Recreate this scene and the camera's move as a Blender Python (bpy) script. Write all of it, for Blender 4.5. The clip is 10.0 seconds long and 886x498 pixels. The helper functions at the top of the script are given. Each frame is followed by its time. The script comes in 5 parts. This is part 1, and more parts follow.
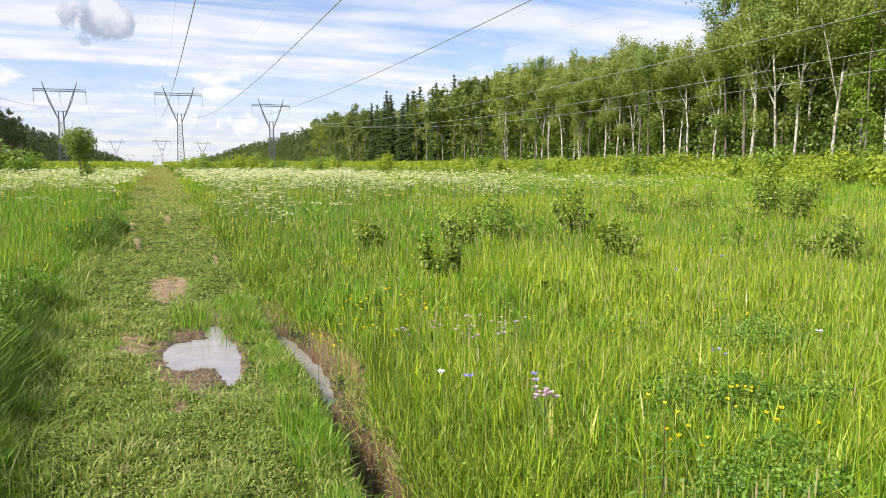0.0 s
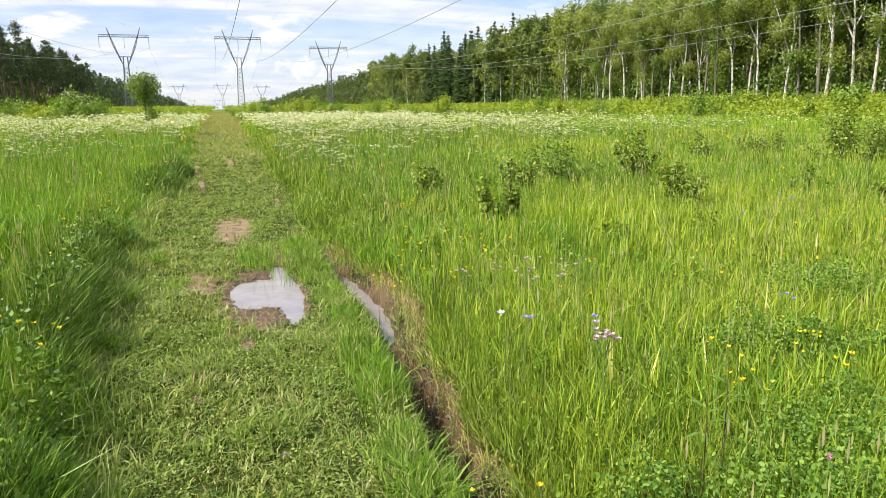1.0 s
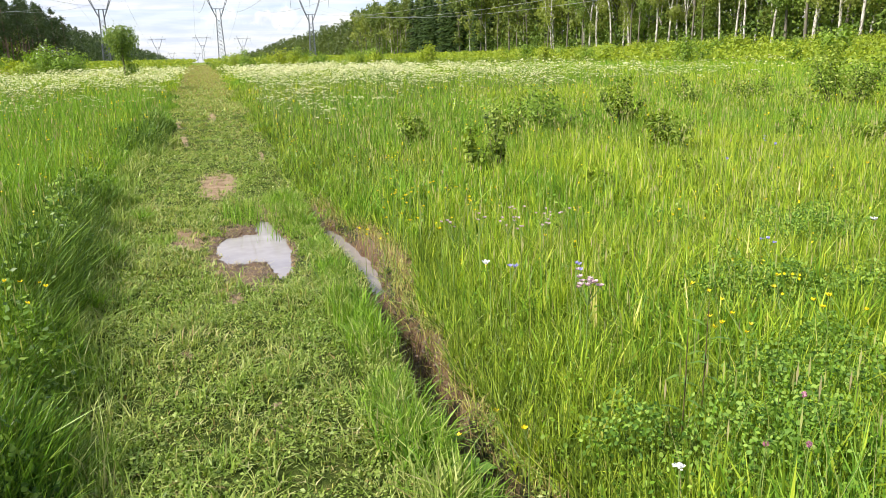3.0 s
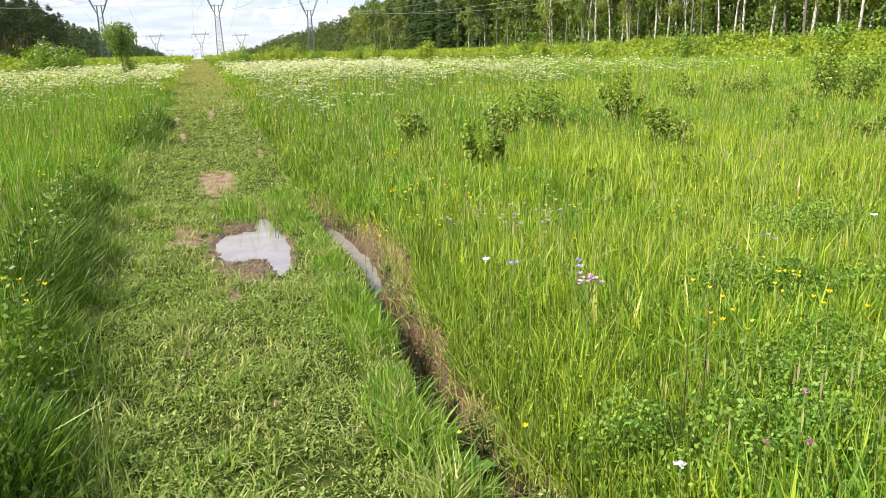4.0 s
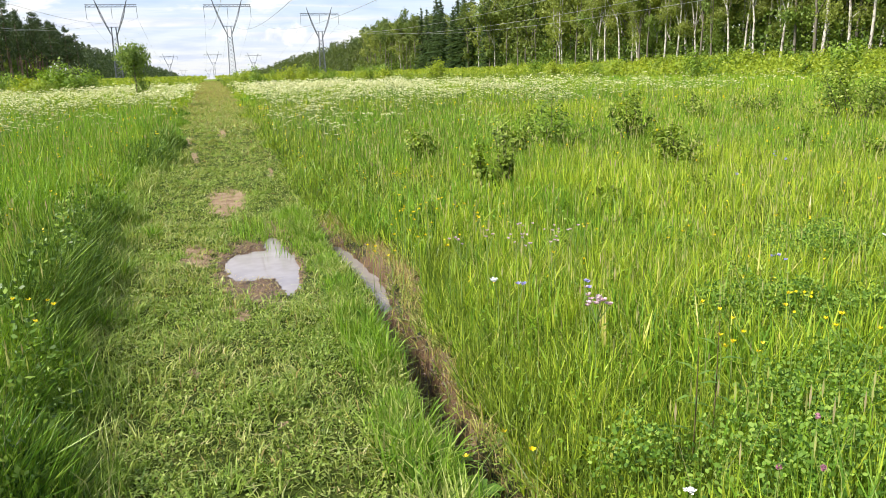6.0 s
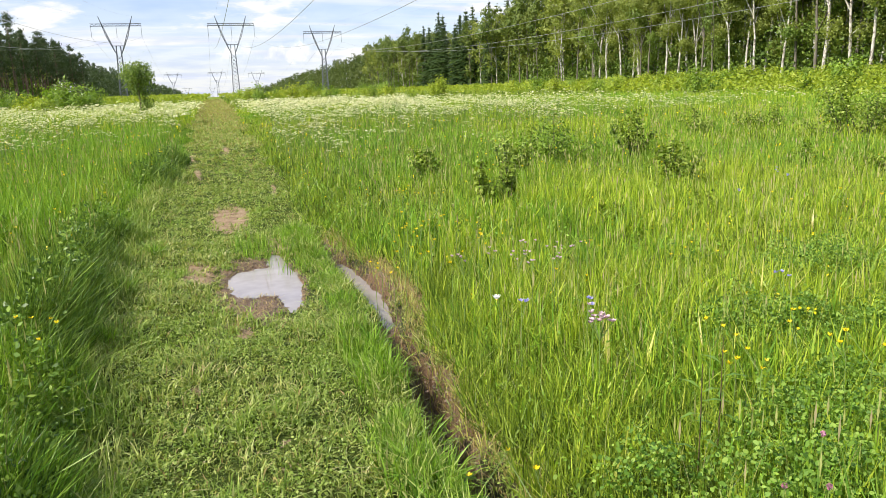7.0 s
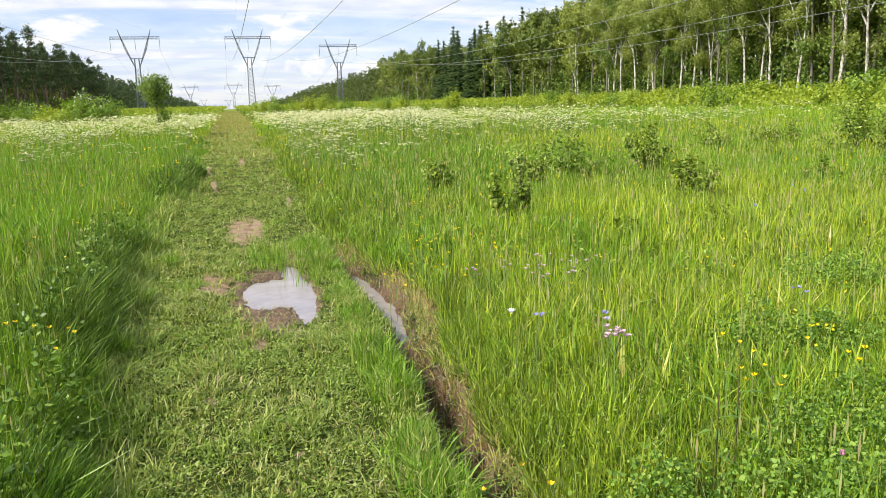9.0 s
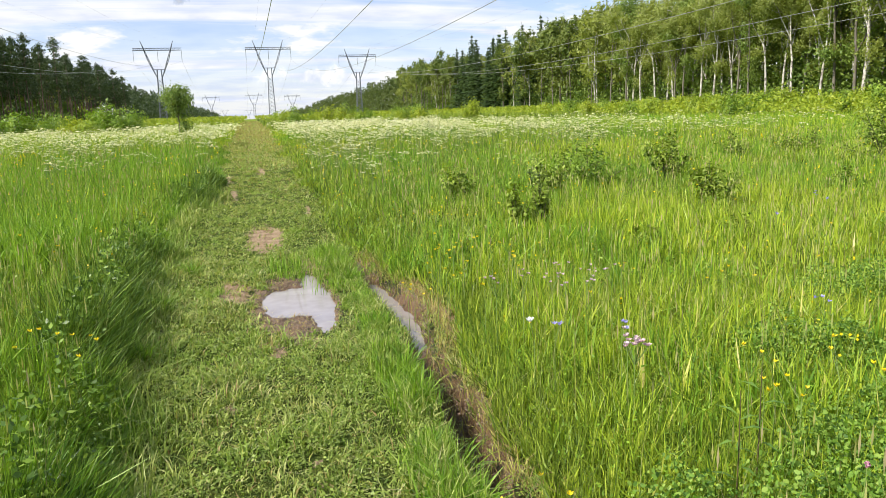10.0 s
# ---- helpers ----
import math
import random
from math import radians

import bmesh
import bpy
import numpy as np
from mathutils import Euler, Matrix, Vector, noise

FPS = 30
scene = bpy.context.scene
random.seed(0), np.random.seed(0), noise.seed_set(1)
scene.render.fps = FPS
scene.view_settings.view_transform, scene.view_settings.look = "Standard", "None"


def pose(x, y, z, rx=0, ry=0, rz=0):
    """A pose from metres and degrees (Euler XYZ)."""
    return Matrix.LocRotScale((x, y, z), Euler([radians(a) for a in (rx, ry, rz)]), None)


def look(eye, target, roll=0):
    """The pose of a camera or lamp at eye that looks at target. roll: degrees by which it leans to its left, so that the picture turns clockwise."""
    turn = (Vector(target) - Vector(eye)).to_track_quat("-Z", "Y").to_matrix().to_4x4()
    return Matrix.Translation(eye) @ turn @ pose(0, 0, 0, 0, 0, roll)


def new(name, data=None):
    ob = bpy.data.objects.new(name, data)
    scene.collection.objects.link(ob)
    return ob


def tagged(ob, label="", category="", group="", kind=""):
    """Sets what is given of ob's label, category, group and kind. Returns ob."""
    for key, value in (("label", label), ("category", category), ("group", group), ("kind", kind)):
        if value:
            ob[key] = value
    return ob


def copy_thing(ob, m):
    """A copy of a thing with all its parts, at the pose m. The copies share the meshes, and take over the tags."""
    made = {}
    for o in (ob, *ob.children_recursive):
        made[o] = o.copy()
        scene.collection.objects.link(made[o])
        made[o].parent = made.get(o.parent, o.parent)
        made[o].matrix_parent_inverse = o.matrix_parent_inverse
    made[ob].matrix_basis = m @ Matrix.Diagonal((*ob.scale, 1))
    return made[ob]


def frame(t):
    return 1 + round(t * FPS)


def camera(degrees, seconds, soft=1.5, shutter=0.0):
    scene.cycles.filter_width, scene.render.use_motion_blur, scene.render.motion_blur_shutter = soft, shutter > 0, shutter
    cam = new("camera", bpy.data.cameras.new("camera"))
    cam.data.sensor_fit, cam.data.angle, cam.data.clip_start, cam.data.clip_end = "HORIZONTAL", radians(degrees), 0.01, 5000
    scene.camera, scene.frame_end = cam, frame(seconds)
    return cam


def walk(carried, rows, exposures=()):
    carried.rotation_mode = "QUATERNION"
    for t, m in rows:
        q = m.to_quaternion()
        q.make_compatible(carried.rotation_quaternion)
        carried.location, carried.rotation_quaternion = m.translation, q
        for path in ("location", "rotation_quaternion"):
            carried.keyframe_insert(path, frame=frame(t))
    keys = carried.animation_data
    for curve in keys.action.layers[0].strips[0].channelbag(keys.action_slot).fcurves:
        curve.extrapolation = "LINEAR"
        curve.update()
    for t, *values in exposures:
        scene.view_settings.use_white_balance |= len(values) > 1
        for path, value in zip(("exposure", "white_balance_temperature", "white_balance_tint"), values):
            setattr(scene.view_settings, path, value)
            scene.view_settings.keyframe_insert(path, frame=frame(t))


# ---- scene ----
cam = camera(61.65, 10.0, soft=0.75)
# seconds, place, turn in degrees
PATH = [
    (0.0, 0.000, 0.000, 1.600, 83.30, 0.00, -20.90),
    (0.5, -0.007, 0.007, 1.601, 81.35, 0.42, -17.50),
    (1.0, -0.014, 0.007, 1.589, 78.95, 0.54, -16.51),
    (1.5, -0.017, -0.003, 1.586, 77.14, 0.58, -16.58),
    (2.0, -0.011, -0.009, 1.582, 75.76, 0.77, -17.32),
    (2.5, -0.004, -0.020, 1.586, 75.38, 1.25, -17.54),
    (4.0, -0.004, -0.010, 1.591, 74.94, 1.47, -17.74),
    (4.5, 0.003, -0.003, 1.591, 74.99, 1.44, -17.85),
    (5.0, 0.007, -0.004, 1.595, 75.51, 1.49, -17.51),
    (5.5, 0.010, 0.000, 1.597, 75.89, 1.54, -17.13),
    (7.0, 0.012, -0.001, 1.604, 77.63, 1.83, -16.81),
    (7.5, 0.011, 0.002, 1.606, 78.15, 1.79, -16.52),
    (8.0, 0.009, -0.001, 1.607, 78.49, 1.76, -16.35),
    (8.5, 0.006, 0.001, 1.609, 78.60, 1.73, -16.12),
    (9.0, 0.001, -0.003, 1.608, 78.64, 1.62, -15.73),
    (9.5, 0.003, -0.003, 1.607, 79.07, 1.69, -15.24),
    (10.0, 0.002, -0.004, 1.607, 79.36, 1.87, -14.32),
]
walk(cam, [(t, pose(*p)) for t, *p in PATH], exposures=[(0.0, 0.40), (2.5, 0.56), (4.5, 0.55), (7.5, 0.46), (10.0, 0.44)])

# ---- world and sun ----
SUN_AZ, SUN_EL = 256.0, 43.0      # degrees clockwise from +y, degrees up
SUN_POWER = 5.0
SKY_POWER, CLOUD_POWER = 0.115, 0.77

world = bpy.data.worlds.new("sky")
scene.world = world
world.use_nodes = True


def nodes_of(tree):
    """Shorthand: add(kind, ...), link(a, b)."""
    def add(kind, operation="", blend_type="", attribute_name="", ins=None):
        n = tree.nodes.new(kind)
        if operation:
            n.operation = operation
        if blend_type:
            n.blend_type = blend_type
        if attribute_name:
            n.attribute_name = attribute_name
        for key, val in (ins or {}).items():
            n.inputs[key].default_value = val
        return n
    return add, tree.links.new


def ramp(add, stops, mode="LINEAR"):
    n = add("ShaderNodeValToRGB")
    n.color_ramp.interpolation = mode
    el = n.color_ramp.elements
    while len(el) < len(stops):
        el.new(0.5)
    for e, (p, c) in zip(el, stops):
        e.position = p
        e.color = (*c, 1) if len(c) == 3 else c
    return n


world.node_tree.nodes.clear()
add, link = nodes_of(world.node_tree)
sky = add("ShaderNodeTexSky")
sky.sky_type, sky.sun_disc, sky.sun_elevation, sky.sun_rotation = "NISHITA", False, radians(SUN_EL), radians(SUN_AZ)
sky.air_density, sky.dust_density, sky.ozone_density = 1.0, 0.4, 3.5
tc = add("ShaderNodeTexCoord")
sep = add("ShaderNodeSeparateXYZ")
link(tc.outputs["Generated"], sep.inputs[0])
den = add("ShaderNodeMath", operation="ADD", ins={1: 0.10})
zc = add("ShaderNodeMath", operation="MAXIMUM", ins={1: 0.0})
link(sep.outputs["Z"], zc.inputs[0])
link(zc.outputs[0], den.inputs[0])
dx = add("ShaderNodeMath", operation="DIVIDE")
dy = add("ShaderNodeMath", operation="DIVIDE")
link(sep.outputs["X"], dx.inputs[0]), link(den.outputs[0], dx.inputs[1])
link(sep.outputs["Y"], dy.inputs[0]), link(den.outputs[0], dy.inputs[1])
com = add("ShaderNodeCombineXYZ")
link(dx.outputs[0], com.inputs[0]), link(dy.outputs[0], com.inputs[1])
# high veil in streaks
mp = add("ShaderNodeMapping", ins={"Rotation": (0, 0, radians(14)), "Scale": (0.30, 1.25, 1.0), "Location": (0.4, 0.2, 0.0)})
link(com.outputs[0], mp.inputs[0])
veil = add("ShaderNodeTexNoise", ins={"Scale": 1.1, "Detail": 7.0, "Roughness": 0.58, "Distortion": 0.7})
link(mp.outputs[0], veil.inputs["Vector"])
veil_f = ramp(add, [(0.38, (0.02,) * 3), (0.49, (0.58,) * 3), (0.60, (1.0,) * 3)])
link(veil.outputs["Fac"], veil_f.inputs[0])
# low puffs over the horizon
mp2 = add("ShaderNodeMapping", ins={"Scale": (5.0, 5.0, 17.0), "Location": (1.3, 0.0, 0.55)})
link(tc.outputs["Generated"], mp2.inputs[0])
puff = add("ShaderNodeTexNoise", ins={"Scale": 1.0, "Detail": 6.0, "Roughness": 0.55})
link(mp2.outputs[0], puff.inputs["Vector"])
puff_f = ramp(add, [(0.52, (0.0,) * 3), (0.60, (1.0,) * 3)])
link(puff.outputs["Fac"], puff_f.inputs[0])
low = ramp(add, [(0.0, (1.0,) * 3), (0.10, (1.0,) * 3), (0.20, (0.0,) * 3)])
link(sep.outputs["Z"], low.inputs[0])
pl = add("ShaderNodeMath", operation="MULTIPLY")
link(puff_f.outputs[0], pl.inputs[0]), link(low.outputs[0], pl.inputs[1])
# two heaps of cumulus: one grey and near, one white over the clearing
def heap(bearing, up, wide, high, seed_off, lo, hi):
    d = Vector((math.sin(radians(bearing)) * math.cos(radians(up)), math.cos(radians(bearing)) * math.cos(radians(up)), math.sin(radians(up))))
    off = add("ShaderNodeVectorMath", operation="SUBTRACT", ins={1: d})
    link(tc.outputs["Generated"], off.inputs[0])
    sc = add("ShaderNodeVectorMath", operation="MULTIPLY", ins={1: (1 / radians(wide), 1 / radians(wide), 1 / radians(high))})
    link(off.outputs[0], sc.inputs[0])
    ln = add("ShaderNodeVectorMath", operation="LENGTH")
    link(sc.outputs[0], ln.inputs[0])
    nz = add("ShaderNodeTexNoise", ins={"Scale": 24.0, "Detail": 8.0, "Roughness": 0.6})
    mv = add("ShaderNodeVectorMath", operation="ADD", ins={1: (seed_off, 0, 0)})
    link(tc.outputs["Generated"], mv.inputs[0]), link(mv.outputs[0], nz.inputs["Vector"])
    s = add("ShaderNodeMath", operation="MULTIPLY_ADD", ins={1: -2.2, 2: 2.1})
    link(nz.outputs["Fac"], s.inputs[0])
    t = add("ShaderNodeMath", operation="ADD")
    link(ln.outputs["Value"], t.inputs[0]), link(s.outputs[0], t.inputs[1])
    f = ramp(add, [(0.0, (1.0,) * 3), (1.0, (0.0,) * 3)])
    half = add("ShaderNodeMapRange", ins={"From Min": lo, "From Max": hi})
    link(t.outputs[0], half.inputs["Value"]), link(half.outputs[0], f.inputs[0])
    zs = add("ShaderNodeSeparateXYZ")
    link(sc.outputs[0], zs.inputs[0])
    lit = add("ShaderNodeMath", operation="MULTIPLY_ADD", ins={1: 0.16})
    link(zs.outputs["Z"], lit.inputs[0]), link(nz.outputs["Fac"], lit.inputs[2])
    return f.outputs[0], lit.outputs[0]


grey_f, grey_n = heap(-3.2, 9.5, 3.9, 1.7, 3.0, 1.66, 1.86)
white_f, white_n = heap(5.2, 2.8, 5.5, 1.1, 0.0, 1.45, 1.8)
# haze whitens towards the horizon
haze = ramp(add, [(0.0, (0.75,) * 3), (0.12, (0.3,) * 3), (0.3, (0.0,) * 3)])
link(sep.outputs["Z"], haze.inputs[0])
m1 = add("ShaderNodeMath", operation="MAXIMUM")
link(veil_f.outputs[0], m1.inputs[0]), link(haze.outputs[0], m1.inputs[1])
m2 = add("ShaderNodeMath", operation="MAXIMUM")
link(m1.outputs[0], m2.inputs[0]), link(pl.outputs[0], m2.inputs[1])
tone = add("ShaderNodeTexNoise", ins={"Scale": 2.4, "Detail": 5.0})
link(com.outputs[0], tone.inputs["Vector"])
tone_c = ramp(add, [(0.32, (0.72, 0.78, 0.98)), (0.58, (0.97, 0.98, 1.0))])
link(tone.outputs["Fac"], tone_c.inputs[0])
white = add("ShaderNodeMixRGB", ins={2: (1.0, 1.0, 1.0, 1)})
link(pl.outputs[0], white.inputs[0]), link(tone_c.outputs[0], white.inputs[1])
bg1 = add("ShaderNodeBackground", ins={"Strength": SKY_POWER})
blue = add("ShaderNodeMixRGB", blend_type="MULTIPLY", ins={0: 1.0, 2: (0.90, 0.92, 1.12, 1)})
link(sky.outputs[0], blue.inputs[1]), link(blue.outputs[0], bg1.inputs[0])
bg2 = add("ShaderNodeBackground", ins={"Strength": CLOUD_POWER})
g_tone = ramp(add, [(0.40, (0.44, 0.50, 0.63)), (0.66, (0.86, 0.89, 0.97))])
link(grey_n, g_tone.inputs[0])
c1 = add("ShaderNodeMixRGB")
link(grey_f, c1.inputs[0]), link(white.outputs[0], c1.inputs[1]), link(g_tone.outputs[0], c1.inputs[2])
w_tone = ramp(add, [(0.38, (0.74, 0.80, 0.93)), (0.55, (1.06, 1.06, 1.06))])
link(white_n, w_tone.inputs[0])
c2 = add("ShaderNodeMixRGB")
link(white_f, c2.inputs[0]), link(c1.outputs[0], c2.inputs[1]), link(w_tone.outputs[0], c2.inputs[2])
link(c2.outputs[0], bg2.inputs[0])
m3 = add("ShaderNodeMath", operation="MAXIMUM")
link(grey_f, m3.inputs[0]), link(white_f, m3.inputs[1])
m4 = add("ShaderNodeMath", operation="MAXIMUM")
link(m2.outputs[0], m4.inputs[0]), link(m3.outputs[0], m4.inputs[1])
mixs = add("ShaderNodeMixShader")
link(m4.outputs[0], mixs.inputs[0]), link(bg1.outputs[0], mixs.inputs[1]), link(bg2.outputs[0], mixs.inputs[2])
wout = add("ShaderNodeOutputWorld")
link(mixs.outputs[0], wout.inputs[0])

sun = new("sun", bpy.data.lights.new("sun", "SUN"))
sun.data.energy, sun.data.angle, sun.data.color = SUN_POWER, radians(0.6), (1.0, 0.93, 0.82)
az, ele = radians(SUN_AZ), radians(SUN_EL)
sun.matrix_world = look((100 * math.sin(az) * math.cos(ele), 100 * math.cos(az) * math.cos(ele), 100 * math.sin(ele)), (0, 0, 0))


# ---- materials ----
def material(name):
    m = bpy.data.materials.new(name)
    m.use_nodes = True
    m.node_tree.nodes.clear()
    add, link = nodes_of(m.node_tree)
    out = add("ShaderNodeOutputMaterial")
    return m, add, link, out


def leafy(name, stops, patch=(0.5, 0.62, 0.05), patch_scale=0.35, patch_mix=0.35, through_light=0.35, rough=0.42, glow=(1.15, 1.1, 0.45)):
    """Leaf or blade: colours by island, tinted in patches, with light passing through."""
    m, add, link, out = material(name)
    geo = add("ShaderNodeNewGeometry")
    rc = ramp(add, stops)
    link(geo.outputs["Random Per Island"], rc.inputs[0])
    nz = add("ShaderNodeTexNoise", ins={"Scale": patch_scale, "Detail": 4.0, "Roughness": 0.6})
    link(geo.outputs["Position"], nz.inputs["Vector"])
    nf = ramp(add, [(0.42, (0.0,) * 3), (0.64, (patch_mix,) * 3)])
    link(nz.outputs["Fac"], nf.inputs[0])
    mx = add("ShaderNodeMixRGB", ins={2: (*patch, 1)})
    link(nf.outputs[0], mx.inputs[0]), link(rc.outputs[0], mx.inputs[1])
    pb = add("ShaderNodeBsdfPrincipled", ins={"Roughness": rough, "Specular IOR Level": 0.28})
    link(mx.outputs[0], pb.inputs["Base Color"])
    tint = add("ShaderNodeMixRGB", blend_type="MULTIPLY", ins={0: 1.0, 2: (*glow, 1)})
    link(mx.outputs[0], tint.inputs[1])
    tl = add("ShaderNodeBsdfTranslucent")
    link(tint.outputs[0], tl.inputs[0])
    ms = add("ShaderNodeMixShader", ins={0: through_light})
    link(pb.outputs[0], ms.inputs[1]), link(tl.outputs[0], ms.inputs[2]), link(ms.outputs[0], out.inputs[0])
    return m


def plain(name, stops, scale=8.0, rough=0.7, metal=0.0, bump=0.2, spec=0.4, stretch=(1, 1, 1), detail=6.0):
    """Two-scale mottled surface."""
    m, add, link, out = material(name)
    tc = add("ShaderNodeTexCoord")
    mp = add("ShaderNodeMapping", ins={"Scale": stretch})
    link(tc.outputs["Object"], mp.inputs[0])
    n1 = add("ShaderNodeTexNoise", ins={"Scale": scale, "Detail": detail, "Roughness": 0.6})
    link(mp.outputs[0], n1.inputs["Vector"])
    rc = ramp(add, stops)
    link(n1.outputs["Fac"], rc.inputs[0])
    pb = add("ShaderNodeBsdfPrincipled", ins={"Roughness": rough, "Metallic": metal, "Specular IOR Level": spec})
    link(rc.outputs[0], pb.inputs["Base Color"])
    if bump:
        bp = add("ShaderNodeBump", ins={"Strength": bump, "Distance": 0.05})
        link(n1.outputs["Fac"], bp.inputs["Height"]), link(bp.outputs[0], pb.inputs["Normal"])
    link(pb.outputs[0], out.inputs[0])
    return m


MEADOW = leafy("meadow_blade", [(0.0, (0.085, 0.170, 0.015)), (0.25, (0.215, 0.350, 0.028)), (0.6, (0.395, 0.530, 0.042)), (0.9, (0.540, 0.640, 0.075)), (0.97, (0.640, 0.640, 0.140)), (1.0, (0.680, 0.560, 0.270))],
               patch=(0.42, 0.51, 0.035), patch_scale=0.45, patch_mix=0.32, through_light=0.36)
# dark blades that paint shade into the gaps of the meadow
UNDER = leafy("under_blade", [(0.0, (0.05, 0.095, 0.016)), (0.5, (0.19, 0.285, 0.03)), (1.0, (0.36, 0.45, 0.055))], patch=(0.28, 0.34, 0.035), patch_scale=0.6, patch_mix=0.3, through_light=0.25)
# darker than the other grasses: paints the bank's shaded face into the blades
BANK_SHADE = leafy("bank_shade_blade", [(0.0, (0.04, 0.09, 0.014)), (0.6, (0.13, 0.24, 0.026)), (1.0, (0.31, 0.43, 0.065))], patch=(0.12, 0.21, 0.025), patch_scale=1.5, patch_mix=0.4, through_light=0.18)
LUSH = leafy("lush_blade", [(0.0, (0.065, 0.15, 0.018)), (0.4, (0.145, 0.31, 0.03)), (0.8, (0.27, 0.45, 0.045)), (1.0, (0.40, 0.56, 0.09))], patch=(0.29, 0.45, 0.035), patch_mix=0.35, through_light=0.36)
TRODDEN = leafy("trodden_blade", [(0.0, (0.065, 0.12, 0.02)), (0.3, (0.21, 0.30, 0.055)), (0.7, (0.39, 0.47, 0.12)), (0.93, (0.55, 0.57, 0.22)), (1.0, (0.56, 0.49, 0.28))],
                patch=(0.22, 0.38, 0.04), patch_scale=1.3, patch_mix=0.6, through_light=0.3)
DRY = leafy("dry_blade", [(0.0, (0.28, 0.18, 0.09)), (0.5, (0.46, 0.34, 0.17)), (0.7, (0.44, 0.44, 0.11)), (1.0, (0.52, 0.52, 0.14))], patch=(0.3, 0.36, 0.06), patch_scale=2.0, through_light=0.25)
BENT = leafy("grass_seed_head", [(0.0, (0.34, 0.34, 0.10)), (0.6, (0.42, 0.44, 0.16)), (1.0, (0.44, 0.34, 0.22))], patch=(0.36, 0.42, 0.12), patch_scale=2.0, through_light=0.3)
HERB = leafy("herb_leaf", [(0.0, (0.06, 0.13, 0.02)), (0.6, (0.12, 0.24, 0.03)), (1.0, (0.2, 0.34, 0.05))], patch=(0.1, 0.2, 0.04), patch_scale=2.0, through_light=0.3)
TRACK_HERB = leafy("track_herb_leaf", [(0.0, (0.09, 0.15, 0.022)), (0.5, (0.26, 0.36, 0.065)), (1.0, (0.46, 0.53, 0.16))], patch=(0.24, 0.36, 0.06), patch_scale=2.0, through_light=0.3)
CLOVER_LEAF = leafy("clover_leaf", [(0.0, (0.06, 0.14, 0.02)), (0.5, (0.17, 0.31, 0.04)), (1.0, (0.34, 0.48, 0.09))], patch=(0.10, 0.18, 0.02), patch_scale=2.0, through_light=0.3, rough=0.6)
BIRCH_LEAF = leafy("birch_leaf", [(0.0, (0.19, 0.24, 0.045)), (0.5, (0.31, 0.37, 0.085)), (1.0, (0.44, 0.49, 0.16))], patch=(0.26, 0.32, 0.09), patch_scale=0.12, patch_mix=0.6, through_light=0.48)
ASPEN_LEAF = leafy("aspen_leaf", [(0.0, (0.10, 0.17, 0.03)), (0.5, (0.17, 0.26, 0.05)), (1.0, (0.28, 0.38, 0.09))], patch=(0.20, 0.27, 0.05), patch_scale=0.12, patch_mix=0.6, through_light=0.36)
WOOD_LEAF = leafy("mixed_wood_leaf", [(0.0, (0.07, 0.12, 0.025)), (0.5, (0.13, 0.19, 0.04)), (1.0, (0.22, 0.28, 0.06))], patch=(0.18, 0.21, 0.04), patch_scale=0.08, patch_mix=0.6, through_light=0.3)
BRIGHT_LEAF = leafy("bright_leaf", [(0.0, (0.11, 0.20, 0.02)), (0.6, (0.19, 0.31, 0.03)), (1.0, (0.30, 0.42, 0.06))], patch=(0.2, 0.29, 0.03), patch_scale=0.6, through_light=0.3)
SHRUB_LEAF = leafy("shrub_leaf", [(0.0, (0.21, 0.29, 0.02)), (0.5, (0.33, 0.41, 0.03)), (1.0, (0.46, 0.51, 0.06))], patch=(0.20, 0.31, 0.035), patch_scale=0.16, patch_mix=0.6)
WILLOW_LEAF = leafy("willow_leaf", [(0.0, (0.06, 0.11, 0.015)), (0.4, (0.18, 0.28, 0.032)), (0.8, (0.33, 0.43, 0.07)), (1.0, (0.50, 0.57, 0.16))], patch=(0.30, 0.40, 0.05), patch_scale=1.5, patch_mix=0.3, through_light=0.42, rough=0.55)
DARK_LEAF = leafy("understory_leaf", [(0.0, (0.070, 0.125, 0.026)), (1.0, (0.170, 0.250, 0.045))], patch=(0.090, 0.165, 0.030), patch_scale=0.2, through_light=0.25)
FAR_LEAF = leafy("far_wood_leaf", [(0.0, (0.05, 0.085, 0.02)), (1.0, (0.12, 0.16, 0.035))], patch=(0.13, 0.15, 0.03), patch_scale=0.05, patch_mix=0.6, through_light=0.2)
SPRUCE_LEAF = leafy("spruce_needles", [(0.0, (0.030, 0.060, 0.018)), (1.0, (0.072, 0.114, 0.026))], patch=(0.048, 0.084, 0.024), through_light=0.12)
PINE_LEAF = leafy("pine_needles", [(0.0, (0.040, 0.069, 0.023)), (1.0, (0.086, 0.127, 0.034))], patch=(0.057, 0.092, 0.034), through_light=0.12)
UMBEL_WHITE = leafy("umbel_white", [(0.0, (0.52, 0.55, 0.18)), (0.4, (0.78, 0.77, 0.44)), (1.0, (0.88, 0.86, 0.62))], patch=(0.64, 0.66, 0.28), patch_mix=0.45, glow=(1, 1, 0.75), through_light=0.3)
YELLOW = leafy("buttercup_yellow", [(0.0, (0.85, 0.62, 0.01)), (1.0, (0.9, 0.72, 0.02))], patch=(0.85, 0.6, 0.01), glow=(1, 0.9, 0.3), through_light=0.25)
